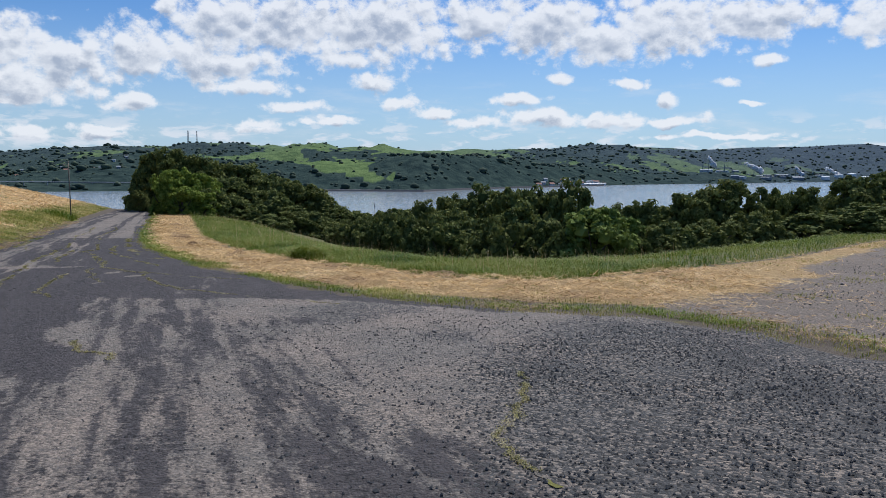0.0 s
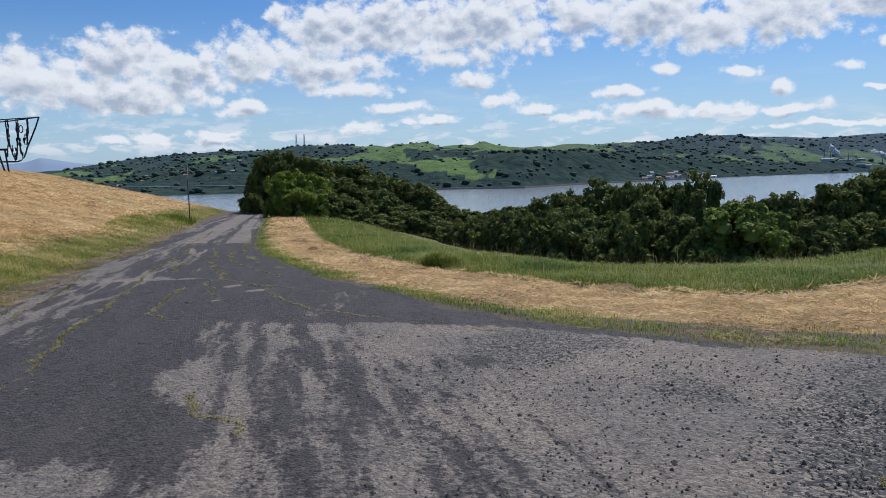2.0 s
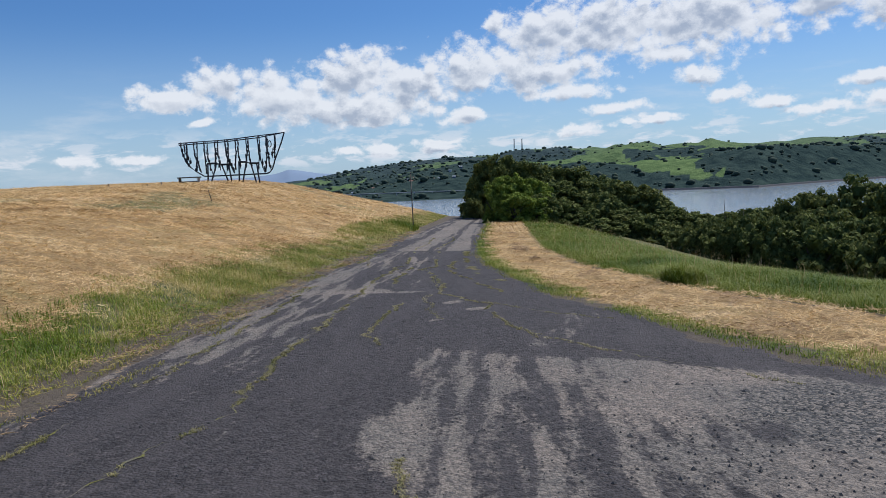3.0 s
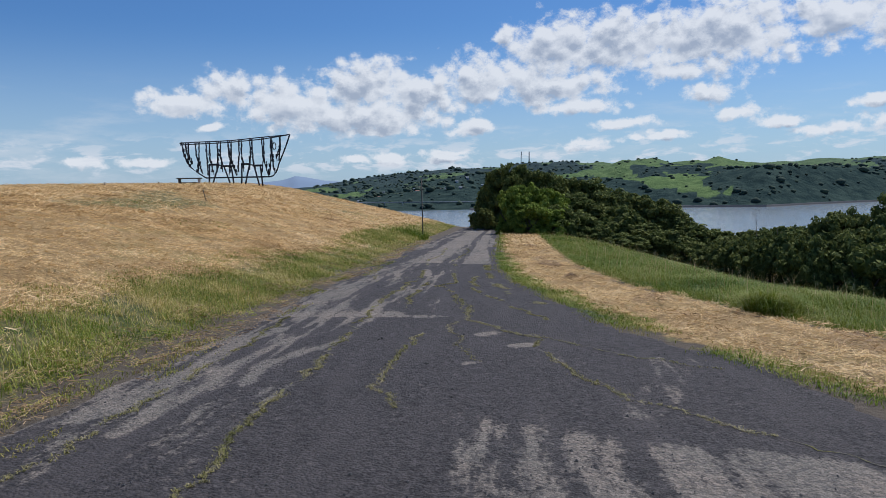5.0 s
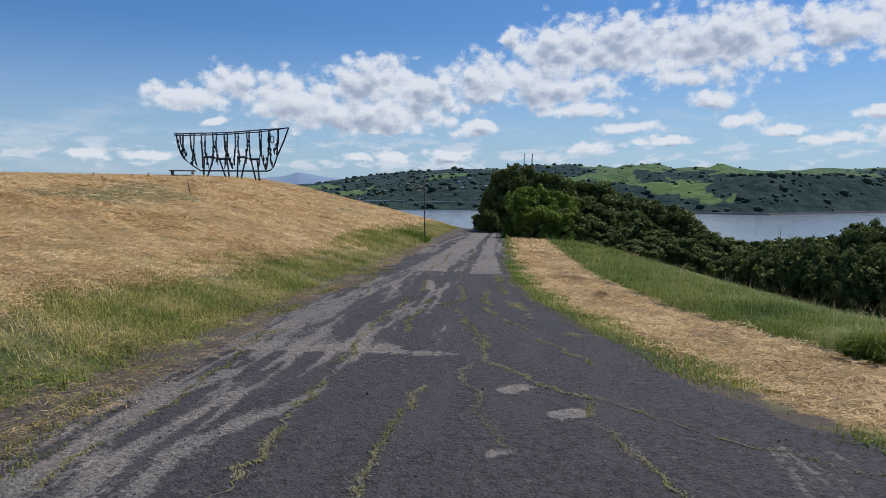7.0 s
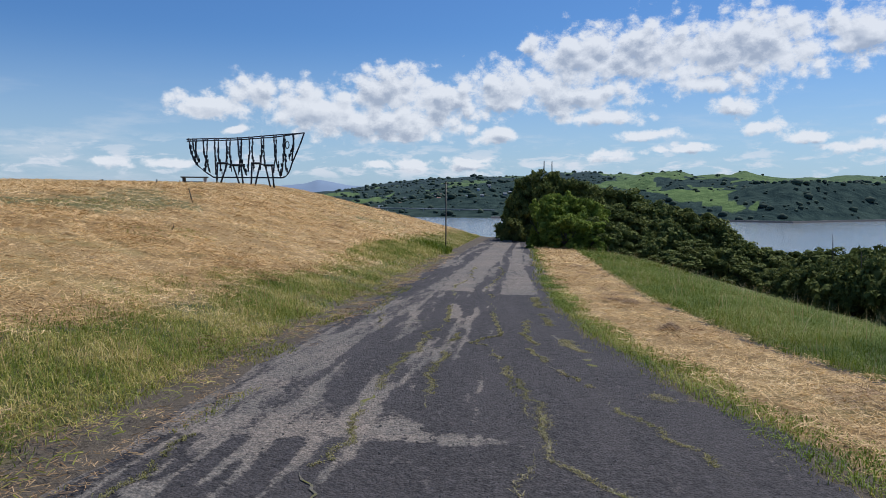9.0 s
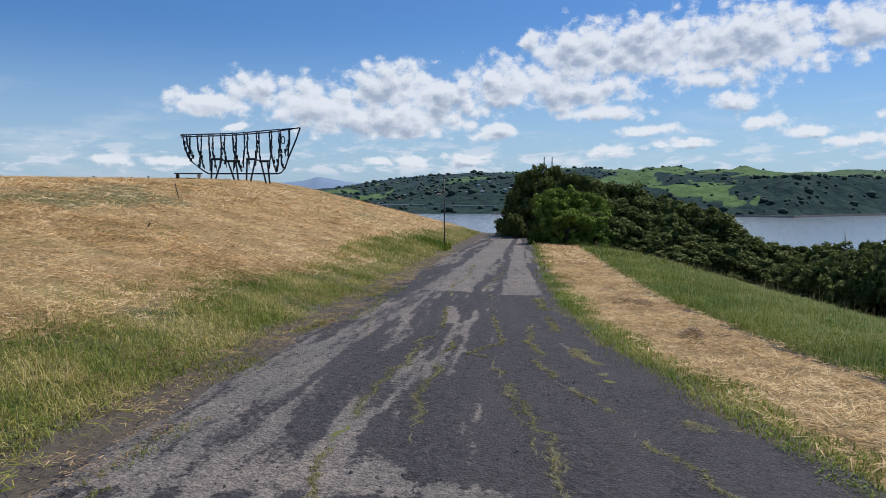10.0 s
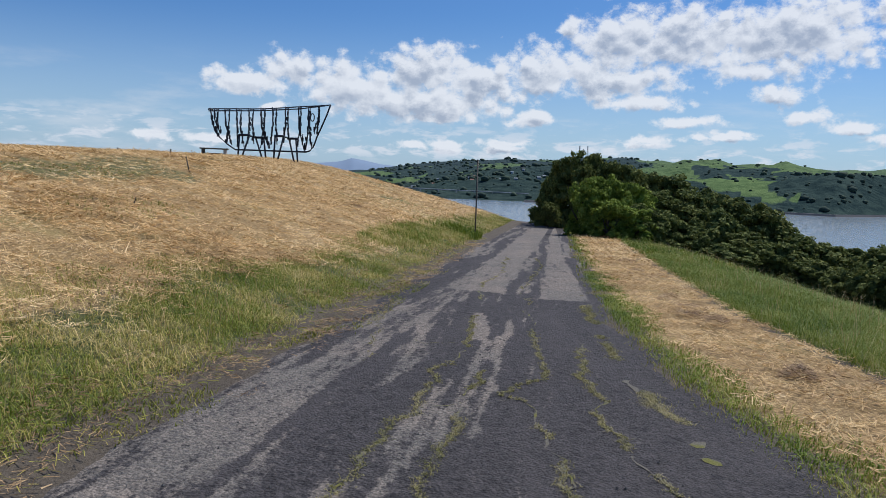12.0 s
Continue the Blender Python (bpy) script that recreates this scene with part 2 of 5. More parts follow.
def make_pavement_material():
    """Worn asphalt: dark seal coat, and pale old surface where the coat has gone, by the mesh's 'pale' and 'stony' values."""
    m, t, b = material("worn_asphalt", 0.85)
    pos = where(t)
    fine, grit = noise_of(t, pos, 15, 6, 0.72), noise_of(t, pos, 95, 3, 0.75)
    along = t.nodes.new("ShaderNodeMapping")
    along.vector_type = "TEXTURE"
    along.inputs["Rotation"].default_value = (0, 0, radians(22))
    along.inputs["Scale"].default_value = (0.22, 1.3, 1.0)
    t.links.new(pos, along.inputs["Vector"])
    streak = noise_of(t, along.outputs[0], 1.6, 6, 0.62)
    edge = mth(t, "ADD", mth(t, "MULTIPLY", mth(t, "SUBTRACT", fine, 0.5), 1.9), mth(t, "MULTIPLY", mth(t, "SUBTRACT", streak, 0.5), 2.2))
    pale = smooth(t, mth(t, "ADD", attr(t, "pale"), edge), 0.34, 0.72)
    warm = noise_of(t, pos, 0.7, 4)
    agg = t.nodes.new("ShaderNodeTexVoronoi")
    agg.inputs["Scale"].default_value = 34
    t.links.new(pos, agg.inputs["Vector"])
    sepa = t.nodes.new("ShaderNodeSeparateColor")
    t.links.new(agg.outputs["Color"], sepa.inputs[0])
    speck = mth(t, "ADD", mth(t, "MULTIPLY", smooth(t, grit, 0.32, 0.68), 0.45), mth(t, "MULTIPLY", smooth(t, sepa.outputs[0], 0.1, 1.0), 0.55))
    dark = mixc(t, mth(t, "MULTIPLY", mth(t, "ADD", speck, smooth(t, fine, 0.3, 0.7)), 0.5), (0.005, 0.005, 0.005), (0.094, 0.083, 0.081))
    dark = mixc(t, mth(t, "MULTIPLY", smooth(t, noise_of(t, along.outputs[0], 0.55, 5, 0.65), 0.42, 0.66), 0.55), dark, (0.068, 0.060, 0.058))
    light = mixc(t, smooth(t, warm, 0.35, 0.65), (0.245, 0.215, 0.178), (0.335, 0.275, 0.218))
    light = mixc(t, mth(t, "MULTIPLY", mth(t, "SUBTRACT", 1.0, speck), 0.85), light, (0.05, 0.048, 0.046))
    light = mixc(t, mth(t, "MULTIPLY", smooth(t, fine, 0.5, 0.66), 0.6), light, (0.07, 0.068, 0.066))
    col = mixc(t, pale, dark, light)
    vor = t.nodes.new("ShaderNodeTexVoronoi")
    vor.inputs["Scale"].default_value = 42
    t.links.new(pos, vor.inputs["Vector"])
    sepc = t.nodes.new("ShaderNodeSeparateColor")
    t.links.new(vor.outputs["Color"], sepc.inputs[0])
    stones = mth(t, "MULTIPLY", smooth(t, mth(t, "ADD", sepc.outputs[0], mth(t, "MULTIPLY", attr(t, "stony"), 0.75)), 0.78, 0.95), smooth(t, attr(t, "stony"), 0.02, 0.3))
    stone_col = mixc(t, sepc.outputs[1], (0.016, 0.017, 0.016), (0.085, 0.083, 0.078))
    col = mixc(t, stones, col, stone_col)
    col = mixc(t, mth(t, "MULTIPLY", smooth(t, grit, 0.64, 0.72), 0.3), col, (0.26, 0.25, 0.24))
    t.links.new(col, b.inputs["Base Color"])
    relief = mth(t, "ADD", mth(t, "MULTIPLY", grit, 0.7), mth(t, "ADD", mth(t, "MULTIPLY", fine, 0.6), mth(t, "MULTIPLY", vor.outputs["Distance"], -1.2)))
    bump(t, b, relief, 0.8, 0.015)
    return m


def make_ground_material():
    """Mown hay, green turf, dirt and gravel, mixed by the sheet's own values."""
    m, t, b = material("hillside_ground", 0.95)
    pos = where(t)
    fine, mid_n, big = noise_of(t, pos, 22, 5, 0.7), noise_of(t, pos, 3.2, 5, 0.6), noise_of(t, pos, 0.35, 4)
    along = scaled(t, pos, (0.5, 1.6, 1.0))
    rows = noise_of(t, along, 1.4, 5, 0.65)
    hay = mixc(t, smooth(t, fine, 0.3, 0.7), (0.17, 0.108, 0.045), (0.50, 0.35, 0.165))
    hay = mixc(t, mth(t, "MULTIPLY", smooth(t, rows, 0.48, 0.72), 0.6), hay, (0.26, 0.18, 0.075))
    hay = mixc(t, mth(t, "MULTIPLY", smooth(t, big, 0.52, 0.7), 0.5), hay, (0.30, 0.26, 0.10))
    green = mixc(t, smooth(t, mid_n, 0.35, 0.65), (0.06, 0.075, 0.022), (0.17, 0.15, 0.06))
    soil = mixc(t, fine, (0.055, 0.045, 0.033), (0.16, 0.13, 0.095))
    gravel = mixc(t, smooth(t, noise_of(t, pos, 38, 3, 0.8), 0.4, 0.62), (0.066, 0.056, 0.046), (0.30, 0.25, 0.20))
    wob = mth(t, "MULTIPLY", mth(t, "SUBTRACT", mid_n, 0.5), 0.9)
    def by(name):
        return smooth(t, mth(t, "ADD", attr(t, name), wob), 0.35, 0.65)
    col = mixc(t, by("hay"), soil, hay)
    col = mixc(t, by("turf"), col, green)
    col = mixc(t, by("gravel"), col, gravel)
    t.links.new(col, b.inputs["Base Color"])
    bump(t, b, mth(t, "ADD", fine, mth(t, "MULTIPLY", mid_n, 1.5)), 0.7, 0.06)
    return m


def make_water_material():
    m, t, b = material("strait_water", 0.16)
    pos = where(t)
    w = noise_of(t, scaled(t, pos, (0.06, 0.14, 0.1)), 1.0, 6, 0.65)
    t.links.new(mixc(t, noise_of(t, scaled(t, pos, (0.002, 0.006, 0.1)), 1.0, 3), (0.19, 0.225, 0.235), (0.24, 0.27, 0.275)), b.inputs["Base Color"])
    b.inputs["Specular IOR Level"].default_value = 0.5
    bump(t, b, w, 0.5, 1.2)
    return m


def make_hill_material():
    """Distant hills: spring grass with oak woods in the folds, with distance haze painted into the colour."""
    m, t, b = material("far_hill_cover", 1.0)
    b.inputs["Specular IOR Level"].default_value = 0.0
    pos = where(t)
    n1, n2 = noise_of(t, pos, 0.0065, 7, 0.62), noise_of(t, pos, 0.05, 5, 0.68)
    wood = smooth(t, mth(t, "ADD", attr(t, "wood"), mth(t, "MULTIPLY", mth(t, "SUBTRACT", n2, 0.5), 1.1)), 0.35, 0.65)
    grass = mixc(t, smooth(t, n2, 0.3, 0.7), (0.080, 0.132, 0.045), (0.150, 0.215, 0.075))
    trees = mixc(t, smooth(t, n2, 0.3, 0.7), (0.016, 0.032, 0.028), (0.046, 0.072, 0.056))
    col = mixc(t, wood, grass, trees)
    # painted haze: base colour blends to blue-grey as the hills recede
    col = mixc(t, attr(t, "hazy"), col, mixc(t, n2, (0.055, 0.080, 0.118), (0.12, 0.15, 0.18)))
    t.links.new(col, b.inputs["Base Color"])
    bump(t, b, mth(t, "ADD", n2, mth(t, "MULTIPLY", n1, 3.0)), 0.6, 11.0)
    return m


PAVEMENT, GROUND, WATER, HILL = make_pavement_material(), make_ground_material(), make_water_material(), make_hill_material()
STRAW = blade_material("cut_straw", [(0.05, (0.20, 0.115, 0.045)), (0.35, (0.53, 0.345, 0.145)), (0.7, (0.77, 0.545, 0.262)), (1.0, (0.87, 0.67, 0.38))], 0.15)
MOSS = blade_material("crack_moss", [(0.0, (0.10, 0.11, 0.028)), (0.4, (0.22, 0.20, 0.065)), (0.75, (0.35, 0.30, 0.13)), (1.0, (0.46, 0.40, 0.24))], 0.15)
VERGE = blade_material("verge_green", [(0.0, (0.085, 0.15, 0.014)), (0.45, (0.19, 0.26, 0.03)), (0.8, (0.33, 0.345, 0.06)), (1.0, (0.50, 0.43, 0.15))], 0.3)
BROWN = blade_material("brown_clippings", [(0.05, (0.15, 0.09, 0.045)), (0.5, (0.33, 0.21, 0.10)), (1.0, (0.55, 0.39, 0.20))], 0.1)
TURF = blade_material("green_grass", [(0.0, (0.115, 0.175, 0.022)), (0.35, (0.20, 0.25, 0.034)), (0.55, (0.35, 0.335, 0.07)), (0.78, (0.62, 0.50, 0.19)), (1.0, (0.74, 0.59, 0.29))], 0.3)
TALL = blade_material("tall_green_grass", [(0.0, (0.045, 0.095, 0.006)), (0.35, (0.115, 0.175, 0.012)), (0.62, (0.19, 0.235, 0.024)), (0.85, (0.27, 0.275, 0.05)), (1.0, (0.42, 0.38, 0.14))], 0.3)
BAND = blade_material("band_straw", [(0.05, (0.20, 0.115, 0.048)), (0.3, (0.46, 0.295, 0.125)), (0.65, (0.70, 0.49, 0.22)), (1.0, (0.82, 0.62, 0.33))], 0.15)
WEED = blade_material("roadside_weed", [(0.0, (0.11, 0.155, 0.016)), (0.4, (0.23, 0.25, 0.034)), (0.75, (0.42, 0.35, 0.08)), (1.0, (0.55, 0.43, 0.17))], 0.25)
LEAF_DARK = leaf_material("oak_leaves", (0.042, 0.060, 0.018), (0.112, 0.146, 0.042), (0.27, 0.285, 0.090))
LEAF_BRIGHT = leaf_material("bright_leaves", (0.075, 0.12, 0.018), (0.19, 0.26, 0.042), (0.33, 0.39, 0.09))
LEAF_GREY = leaf_material("willow_leaves", (0.07, 0.11, 0.022), (0.18, 0.245, 0.055), (0.30, 0.36, 0.11))
BARK = plain("grey_bark", (0.095, 0.08, 0.065), 0.9, 0, 0.4, 9)
STEEL = plain("dark_blue_steel", (0.022, 0.028, 0.042), 0.5, 0.5, 0.3, 5)
TIMBER = plain("weathered_timber", (0.10, 0.085, 0.07), 0.85, 0, 0.35, 12)
CONCRETE = plain("pale_concrete", (0.42, 0.40, 0.37), 0.9, 0, 0.2, 7)
POST = plain("rusty_galvanised_post", (0.11, 0.10, 0.085), 0.6, 0.5, 0.35, 14)
ROCK = plain("loose_dark_stone", (0.07, 0.07, 0.068), 0.9, 0, 0.6, 30)
WHITE = plain("white_paint", (0.75, 0.75, 0.74), 0.6, 0, 0.1, 0.05)
TANK = plain("pale_tank_steel", (0.55, 0.57, 0.58), 0.5, 0, 0.1, 0.05)
STACK = plain("far_steelwork", (0.20, 0.23, 0.26), 0.7, 0, 0.2, 0.05)
ROOF = plain("red_roof_tiles", (0.30, 0.16, 0.12), 0.8, 0, 0.2, 0.1)
STEAM = plain("white_steam", (0.92, 0.93, 0.94), 1.0, 0, 0.04, 0.02)
steam_tree = STEAM.node_tree
glow_through, blend = steam_tree.nodes.new("ShaderNodeBsdfTranslucent"), steam_tree.nodes.new("ShaderNodeMixShader")
glow_through.inputs[0].default_value, blend.inputs[0].default_value = (0.95, 0.95, 0.95, 1), 0.6
steam_tree.links.new(steam_tree.nodes["Principled BSDF"].outputs[0], blend.inputs[1])
steam_tree.links.new(glow_through.outputs[0], blend.inputs[2])
steam_tree.links.new(blend.outputs[0], steam_tree.nodes["Material Output"].inputs[0])
MUD = plain("shore_embankment", (0.16, 0.15, 0.14), 0.9, 0, 0.25, 0.05)
FAR_WOOD = leaf_material("far_oak_woods", (0.048, 0.074, 0.060), (0.066, 0.098, 0.074), (0.10, 0.135, 0.085))
# pale blue stands in for the haze in front of the mountain
MOUNTAIN = plain("haze_blue_mountain", (0.20, 0.27, 0.36), 1.0, 0, 0.1, 0.002)


def make_crack_material():
    m, t, b = material("mossy_crack", 0.95)
    pos = where(t)
    f, g = noise_of(t, pos, 5, 4), noise_of(t, pos, 45, 4, 0.7)
    col = mixc(t, g, (0.07, 0.065, 0.055), (0.20, 0.18, 0.14))
    col = mixc(t, smooth(t, f, 0.46, 0.60), col, mixc(t, g, (0.08, 0.085, 0.02), (0.20, 0.19, 0.05)))
    t.links.new(col, b.inputs["Base Color"])
    bump(t, b, g, 0.6, 0.02)
    return m


CRACK = make_crack_material()

# ---- the lie of the land ----
# s runs along the old road, n to its right; metres
DX, DY = -0.3746, 0.9272


def sn(x, y):
    return DX * x + DY * y, DY * x - DX * y


def xy(s, n):
    return DX * s + DY * n, DY * s - DX * n


ROAD_LEFT = -4.45
ROAD_RIGHT = [(-40, 98), (-23.4, 57.3), (-16.7, 39.7), (-13.1, 30.5), (-11.1, 25.8), (-9.3, 22.1), (-6.1, 16.9), (-3, 13.3), (-0.8, 11.3), (0.9, 10.3), (2.5, 10.0), (3.7, 8.8), (4.6, 7.4), (9, 0), (14, -12)]
HAY_EDGE = [(-36, 99), (-18.4, 51.8), (-12.5, 36.1), (-9.6, 28.4), (-6.6, 22.4), (-3.2, 17.9), (0.1, 15.0), (2.5, 14.7), (5.6, 17.2), (10.1, 21.2), (16.5, 28.7), (45, 58)]
BLUFF = [(-34, 100), (-18.8, 57.1), (-12.1, 40.2), (-9, 33), (-7.2, 29), (-5.6, 25.4), (-2.7, 22.2), (-0.5, 20.0), (3.2, 19.3), (8.8, 24.5), (19.7, 35.8), (50, 64)]
LOT = [(22, 37), (14.4, 25.3), (8.1, 17.0), (5.8, 13.6), (3.0, 10.9)]


def side(x, y, line):
    """Signed distance from a line of points, positive on its outer (right-hand) side."""
    x, y = np.asarray(x, float), np.asarray(y, float)
    best, sign = np.full(x.shape, 1e9), np.ones(x.shape)
    for (ax, ay), (bx, by) in zip(line[:-1], line[1:]):
        ux, uy = bx - ax, by - ay
        k = np.clip(((x - ax) * ux + (y - ay) * uy) / (ux * ux + uy * uy), 0, 1)
        px, py = x - ax - k * ux, y - ay - k * uy
        d = np.hypot(px, py)
        near = d < best - 1e-9
        best = np.where(near, d, best)
        sign = np.where(near, np.sign(ux * py - uy * px), sign)
    return best * np.where(sign == 0, 1, sign)


def step(v, lo, hi):
    k = np.clip((v - lo) / (hi - lo), 0, 1)
    return k * k * (3 - 2 * k)


def hashed(i, j, seed):
    v = np.sin(i * 127.1 + j * 311.7 + seed * 74.7) * 43758.5453
    return v - np.floor(v)


def vnoise(x, y, seed=0, octaves=4):
    total, amp, norm = 0.0, 1.0, 0.0
    x, y = np.asarray(x, float), np.asarray(y, float)
    for o in range(octaves):
        i, j = np.floor(x), np.floor(y)
        u, v = x - i, y - j
        u, v = u * u * (3 - 2 * u), v * v * (3 - 2 * v)
        a, b = hashed(i, j, seed + o), hashed(i + 1, j, seed + o)
        c, d = hashed(i, j + 1, seed + o), hashed(i + 1, j + 1, seed + o)
        total = total + amp * (a + (b - a) * u + (c - a) * v + (a - b - c + d) * u * v)
        norm += amp
        x, y, amp = x * 2.03 + 17.3, y * 2.03 + 9.1, amp * 0.5
    return total / norm


def height(x, y):
    x, y = np.asarray(x, float), np.asarray(y, float)
    s, n = sn(x, y)
    base = -0.0405 * np.clip(s, -40, 200) - 0.0164 * np.clip(n, -45, 60)
    base = base - 0.0016 * np.maximum(0, s - 84) ** 2
    bank = base + 0.225 * np.maximum(0, -n - 4.7)
    top = 1.70 - 0.012 * np.clip(75 - s, 0, 60) + 0.012 * np.clip(-n - 27, 0, 60) - 0.0022 * np.maximum(0, s - 88) ** 2 - 0.001 * np.maximum(0, -n - 110) ** 2
    h = np.clip(0.5 + 0.5 * (top - bank) / 0.9, 0, 1)
    z = top * (1 - h) + bank * h - 0.9 * h * (1 - h)
    z = z + step(-n, 5.5, 9) * 0.10 * (vnoise(x * 0.35, y * 0.35, 3, 3) - 0.5) * 2
    out = side(x, y, BLUFF)
    d = np.maximum(0, out + 1.6)
    z = z - 0.25 * d * d / (d + 3.0)
    hs = side(x, y, HAY_EDGE)
    z = z - 0.05 * step(hs, -0.4, 0.6) * step(-out, -1, 1)
    return np.maximum(z, -60)


def road_inside(x, y):
    """Distance inside the pavement, positive within it."""
    s, n = sn(x, y)
    return np.minimum(n - ROAD_LEFT - 0.013 * np.maximum(0, s - 34), -side(x, y, ROAD_RIGHT))


def raw_mesh(name, V, F, mats, values=None, smooth_faces=False, slots=None):
    V, F = np.asarray(V, np.float32), np.asarray(F, np.int32)
    me = bpy.data.meshes.new(name)
    me.vertices.add(len(V))
    me.vertices.foreach_set("co", V.ravel())
    k = F.shape[1]
    me.loops.add(F.size)
    me.loops.foreach_set("vertex_index", F.ravel())
    me.polygons.add(len(F))
    me.polygons.foreach_set("loop_start", np.arange(0, F.size, k, dtype=np.int32))
    me.polygons.foreach_set("loop_total", np.full(len(F), k, np.int32))
    me.polygons.foreach_set("use_smooth", np.full(len(F), smooth_faces))
    for m in mats:
        me.materials.append(m)
    if slots is not None:
        me.polygons.foreach_set("material_index", np.asarray(slots, np.int32))
    for key, v in (values or {}).items():
        me.attributes.new(key, "FLOAT", "POINT").data.foreach_set("value", np.asarray(v, np.float32).ravel())
    me.update(calc_edges=True)
    return me


def grid_faces(rows, cols):
    a = (np.arange(rows - 1)[:, None] * cols + np.arange(cols - 1)[None, :]).ravel()
    return np.stack([a, a + 1, a + cols + 1, a + cols], 1)


def part(name, me, parent, label=""):
    ob = new(name, me)
    ob.parent = parent
    return tagged(ob, label) if label else ob


def bm_mesh(name, bm, mat, smooth_faces=False):
    me = bpy.data.meshes.new(name)
    for f in bm.faces:
        f.smooth = smooth_faces
    bm.to_mesh(me)
    bm.free()
    me.materials.append(mat)
    return me


def tube(bm, points, radii, sides=8):
    """A tapered tube along points, closed at both ends."""
    rings = []
    pts = [Vector(p) for p in points]
    for i, p in enumerate(pts):
        way = (pts[min(i + 1, len(pts) - 1)] - pts[max(i - 1, 0)]).normalized()
        u = way.orthogonal().normalized()
        w = way.cross(u)
        r = radii[i] if isinstance(radii, (list, tuple)) else radii
        rings.append([bm.verts.new(p + (u * math.cos(a) + w * math.sin(a)) * r) for a in (2 * math.pi * k / sides for k in range(sides))])
    for a, b in zip(rings[:-1], rings[1:]):
        for k in range(sides):
            bm.faces.new((a[k], a[(k + 1) % sides], b[(k + 1) % sides], b[k]))
    bm.faces.new(rings[0][::-1])
    bm.faces.new(rings[-1])
    return bm


def box(bm, size, at=(0, 0, 0), turn=None, bevel=0.0):
    m = Matrix.Translation(at) @ (turn or Matrix.Identity(4)) @ Matrix.Diagonal((*size, 1))
    made = bmesh.ops.create_cube(bm, size=1, matrix=m)
    if bevel:
        edges = list({e for v in made["verts"] for e in v.link_edges})
        bmesh.ops.bevel(bm, geom=edges, offset=bevel, segments=2, affect="EDGES")
    return bm


# ---- ground, road, water, far shore ----
def axis(lo, a, b, hi, fine, growth=1.12):
    core = list(np.arange(a, b, fine))
    up, down, st = [b], [a], fine
    while up[-1] < hi:
        st *= growth
        up.append(up[-1] + st)
    st = fine
    while down[-1] > lo:
        st *= growth
        down.append(down[-1] - st)
    return np.array(down[:0:-1] + core + up)


def olive(s, n):
    """Patches of the left hillside where green stubble shows through the cut hay."""
    return step(vnoise(s * 0.16, n * 0.30, 161, 3), 0.53, 0.66) * step(-n, 7.5, 9.5)


def build_ground():
    xs, ys = axis(-900, -46, 26, 900, 0.33), axis(-700, -6, 66, 900, 0.33)
    X, Y = np.meshgrid(xs, ys)
    s, n = sn(X, Y)
    inside = road_inside(X, Y)
    Z = height(X, Y) - 0.03 * step(inside, 0.75, 1.3)
    hs, bl, rr, lot = side(X, Y, HAY_EDGE), side(X, Y, BLUFF), side(X, Y, ROAD_RIGHT), side(X, Y, LOT)
    wob = (vnoise(X * 0.5, Y * 0.5, 8) - 0.5)
    left = step(-n + 2.4 * wob - 1.0 * step(s, 34, 50), 5.8, 6.8)
    inner = 0.35 + 0.9 * step(n, 2.5, 5.5)
    right = step(rr - inner, -0.2, 0.3) * step(-hs, -0.2, 0.4)
    hay = np.maximum(left, right * (n > -3))
    gravel = step(lot + 2.2 * wob, -0.7, 1.2) * step(rr, 0.8, 1.3) * step(-hs, 0.3, 1.5)
    turf = np.maximum(step(-n, 4.7, 5.1) * (1 - left), step(hs, -0.1, 0.4) * step(-bl, -60, -40))
    turf = np.maximum(turf, step(rr, -0.1, 0.15) * step(-rr, -0.75, -0.35) * (n > -3) * 0.45)
    turf = np.maximum(turf, 0.62 * olive(s, n) * left)
    V = np.stack([X, Y, Z], -1).reshape(-1, 3)
    ob = new("ground", raw_mesh("ground", V, grid_faces(len(ys), len(xs)), [GROUND], {"hay": hay, "turf": turf, "gravel": gravel}, True))
    tagged(ob, "mown golden hillside sloping to a wooded bluff above water", "ground", kind="structure")


def in_poly(s, n, poly):
    """Signed distance into a closed outline, positive inside."""
    best, inside = np.full(s.shape, 1e9), np.zeros(s.shape, bool)
    for (ax, ay), (bx, by) in zip(poly, poly[1:] + poly[:1]):
        ux, uy = bx - ax, by - ay
        k = np.clip(((s - ax) * ux + (n - ay) * uy) / (ux * ux + uy * uy), 0, 1)
        best = np.minimum(best, np.hypot(s - ax - k * ux, n - ay - k * uy))
        if ay != by:
            cross = ((ay > n) != (by > n)) & (s < (bx - ax) * (n - ay) / (by - ay) + ax)
            inside ^= cross
    return np.where(inside, best, -best)


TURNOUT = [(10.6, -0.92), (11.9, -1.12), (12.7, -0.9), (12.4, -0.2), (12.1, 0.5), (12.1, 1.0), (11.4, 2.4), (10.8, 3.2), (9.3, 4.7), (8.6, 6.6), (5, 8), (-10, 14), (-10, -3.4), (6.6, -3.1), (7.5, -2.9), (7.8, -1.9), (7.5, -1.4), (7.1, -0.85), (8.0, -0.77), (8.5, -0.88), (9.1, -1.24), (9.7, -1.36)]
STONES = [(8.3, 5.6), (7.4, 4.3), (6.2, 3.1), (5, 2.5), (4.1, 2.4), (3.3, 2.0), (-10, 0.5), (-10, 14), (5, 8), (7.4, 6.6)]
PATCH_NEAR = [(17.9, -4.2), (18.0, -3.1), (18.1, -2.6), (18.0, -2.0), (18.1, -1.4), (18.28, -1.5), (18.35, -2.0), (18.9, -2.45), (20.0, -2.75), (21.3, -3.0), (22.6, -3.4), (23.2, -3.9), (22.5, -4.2)]
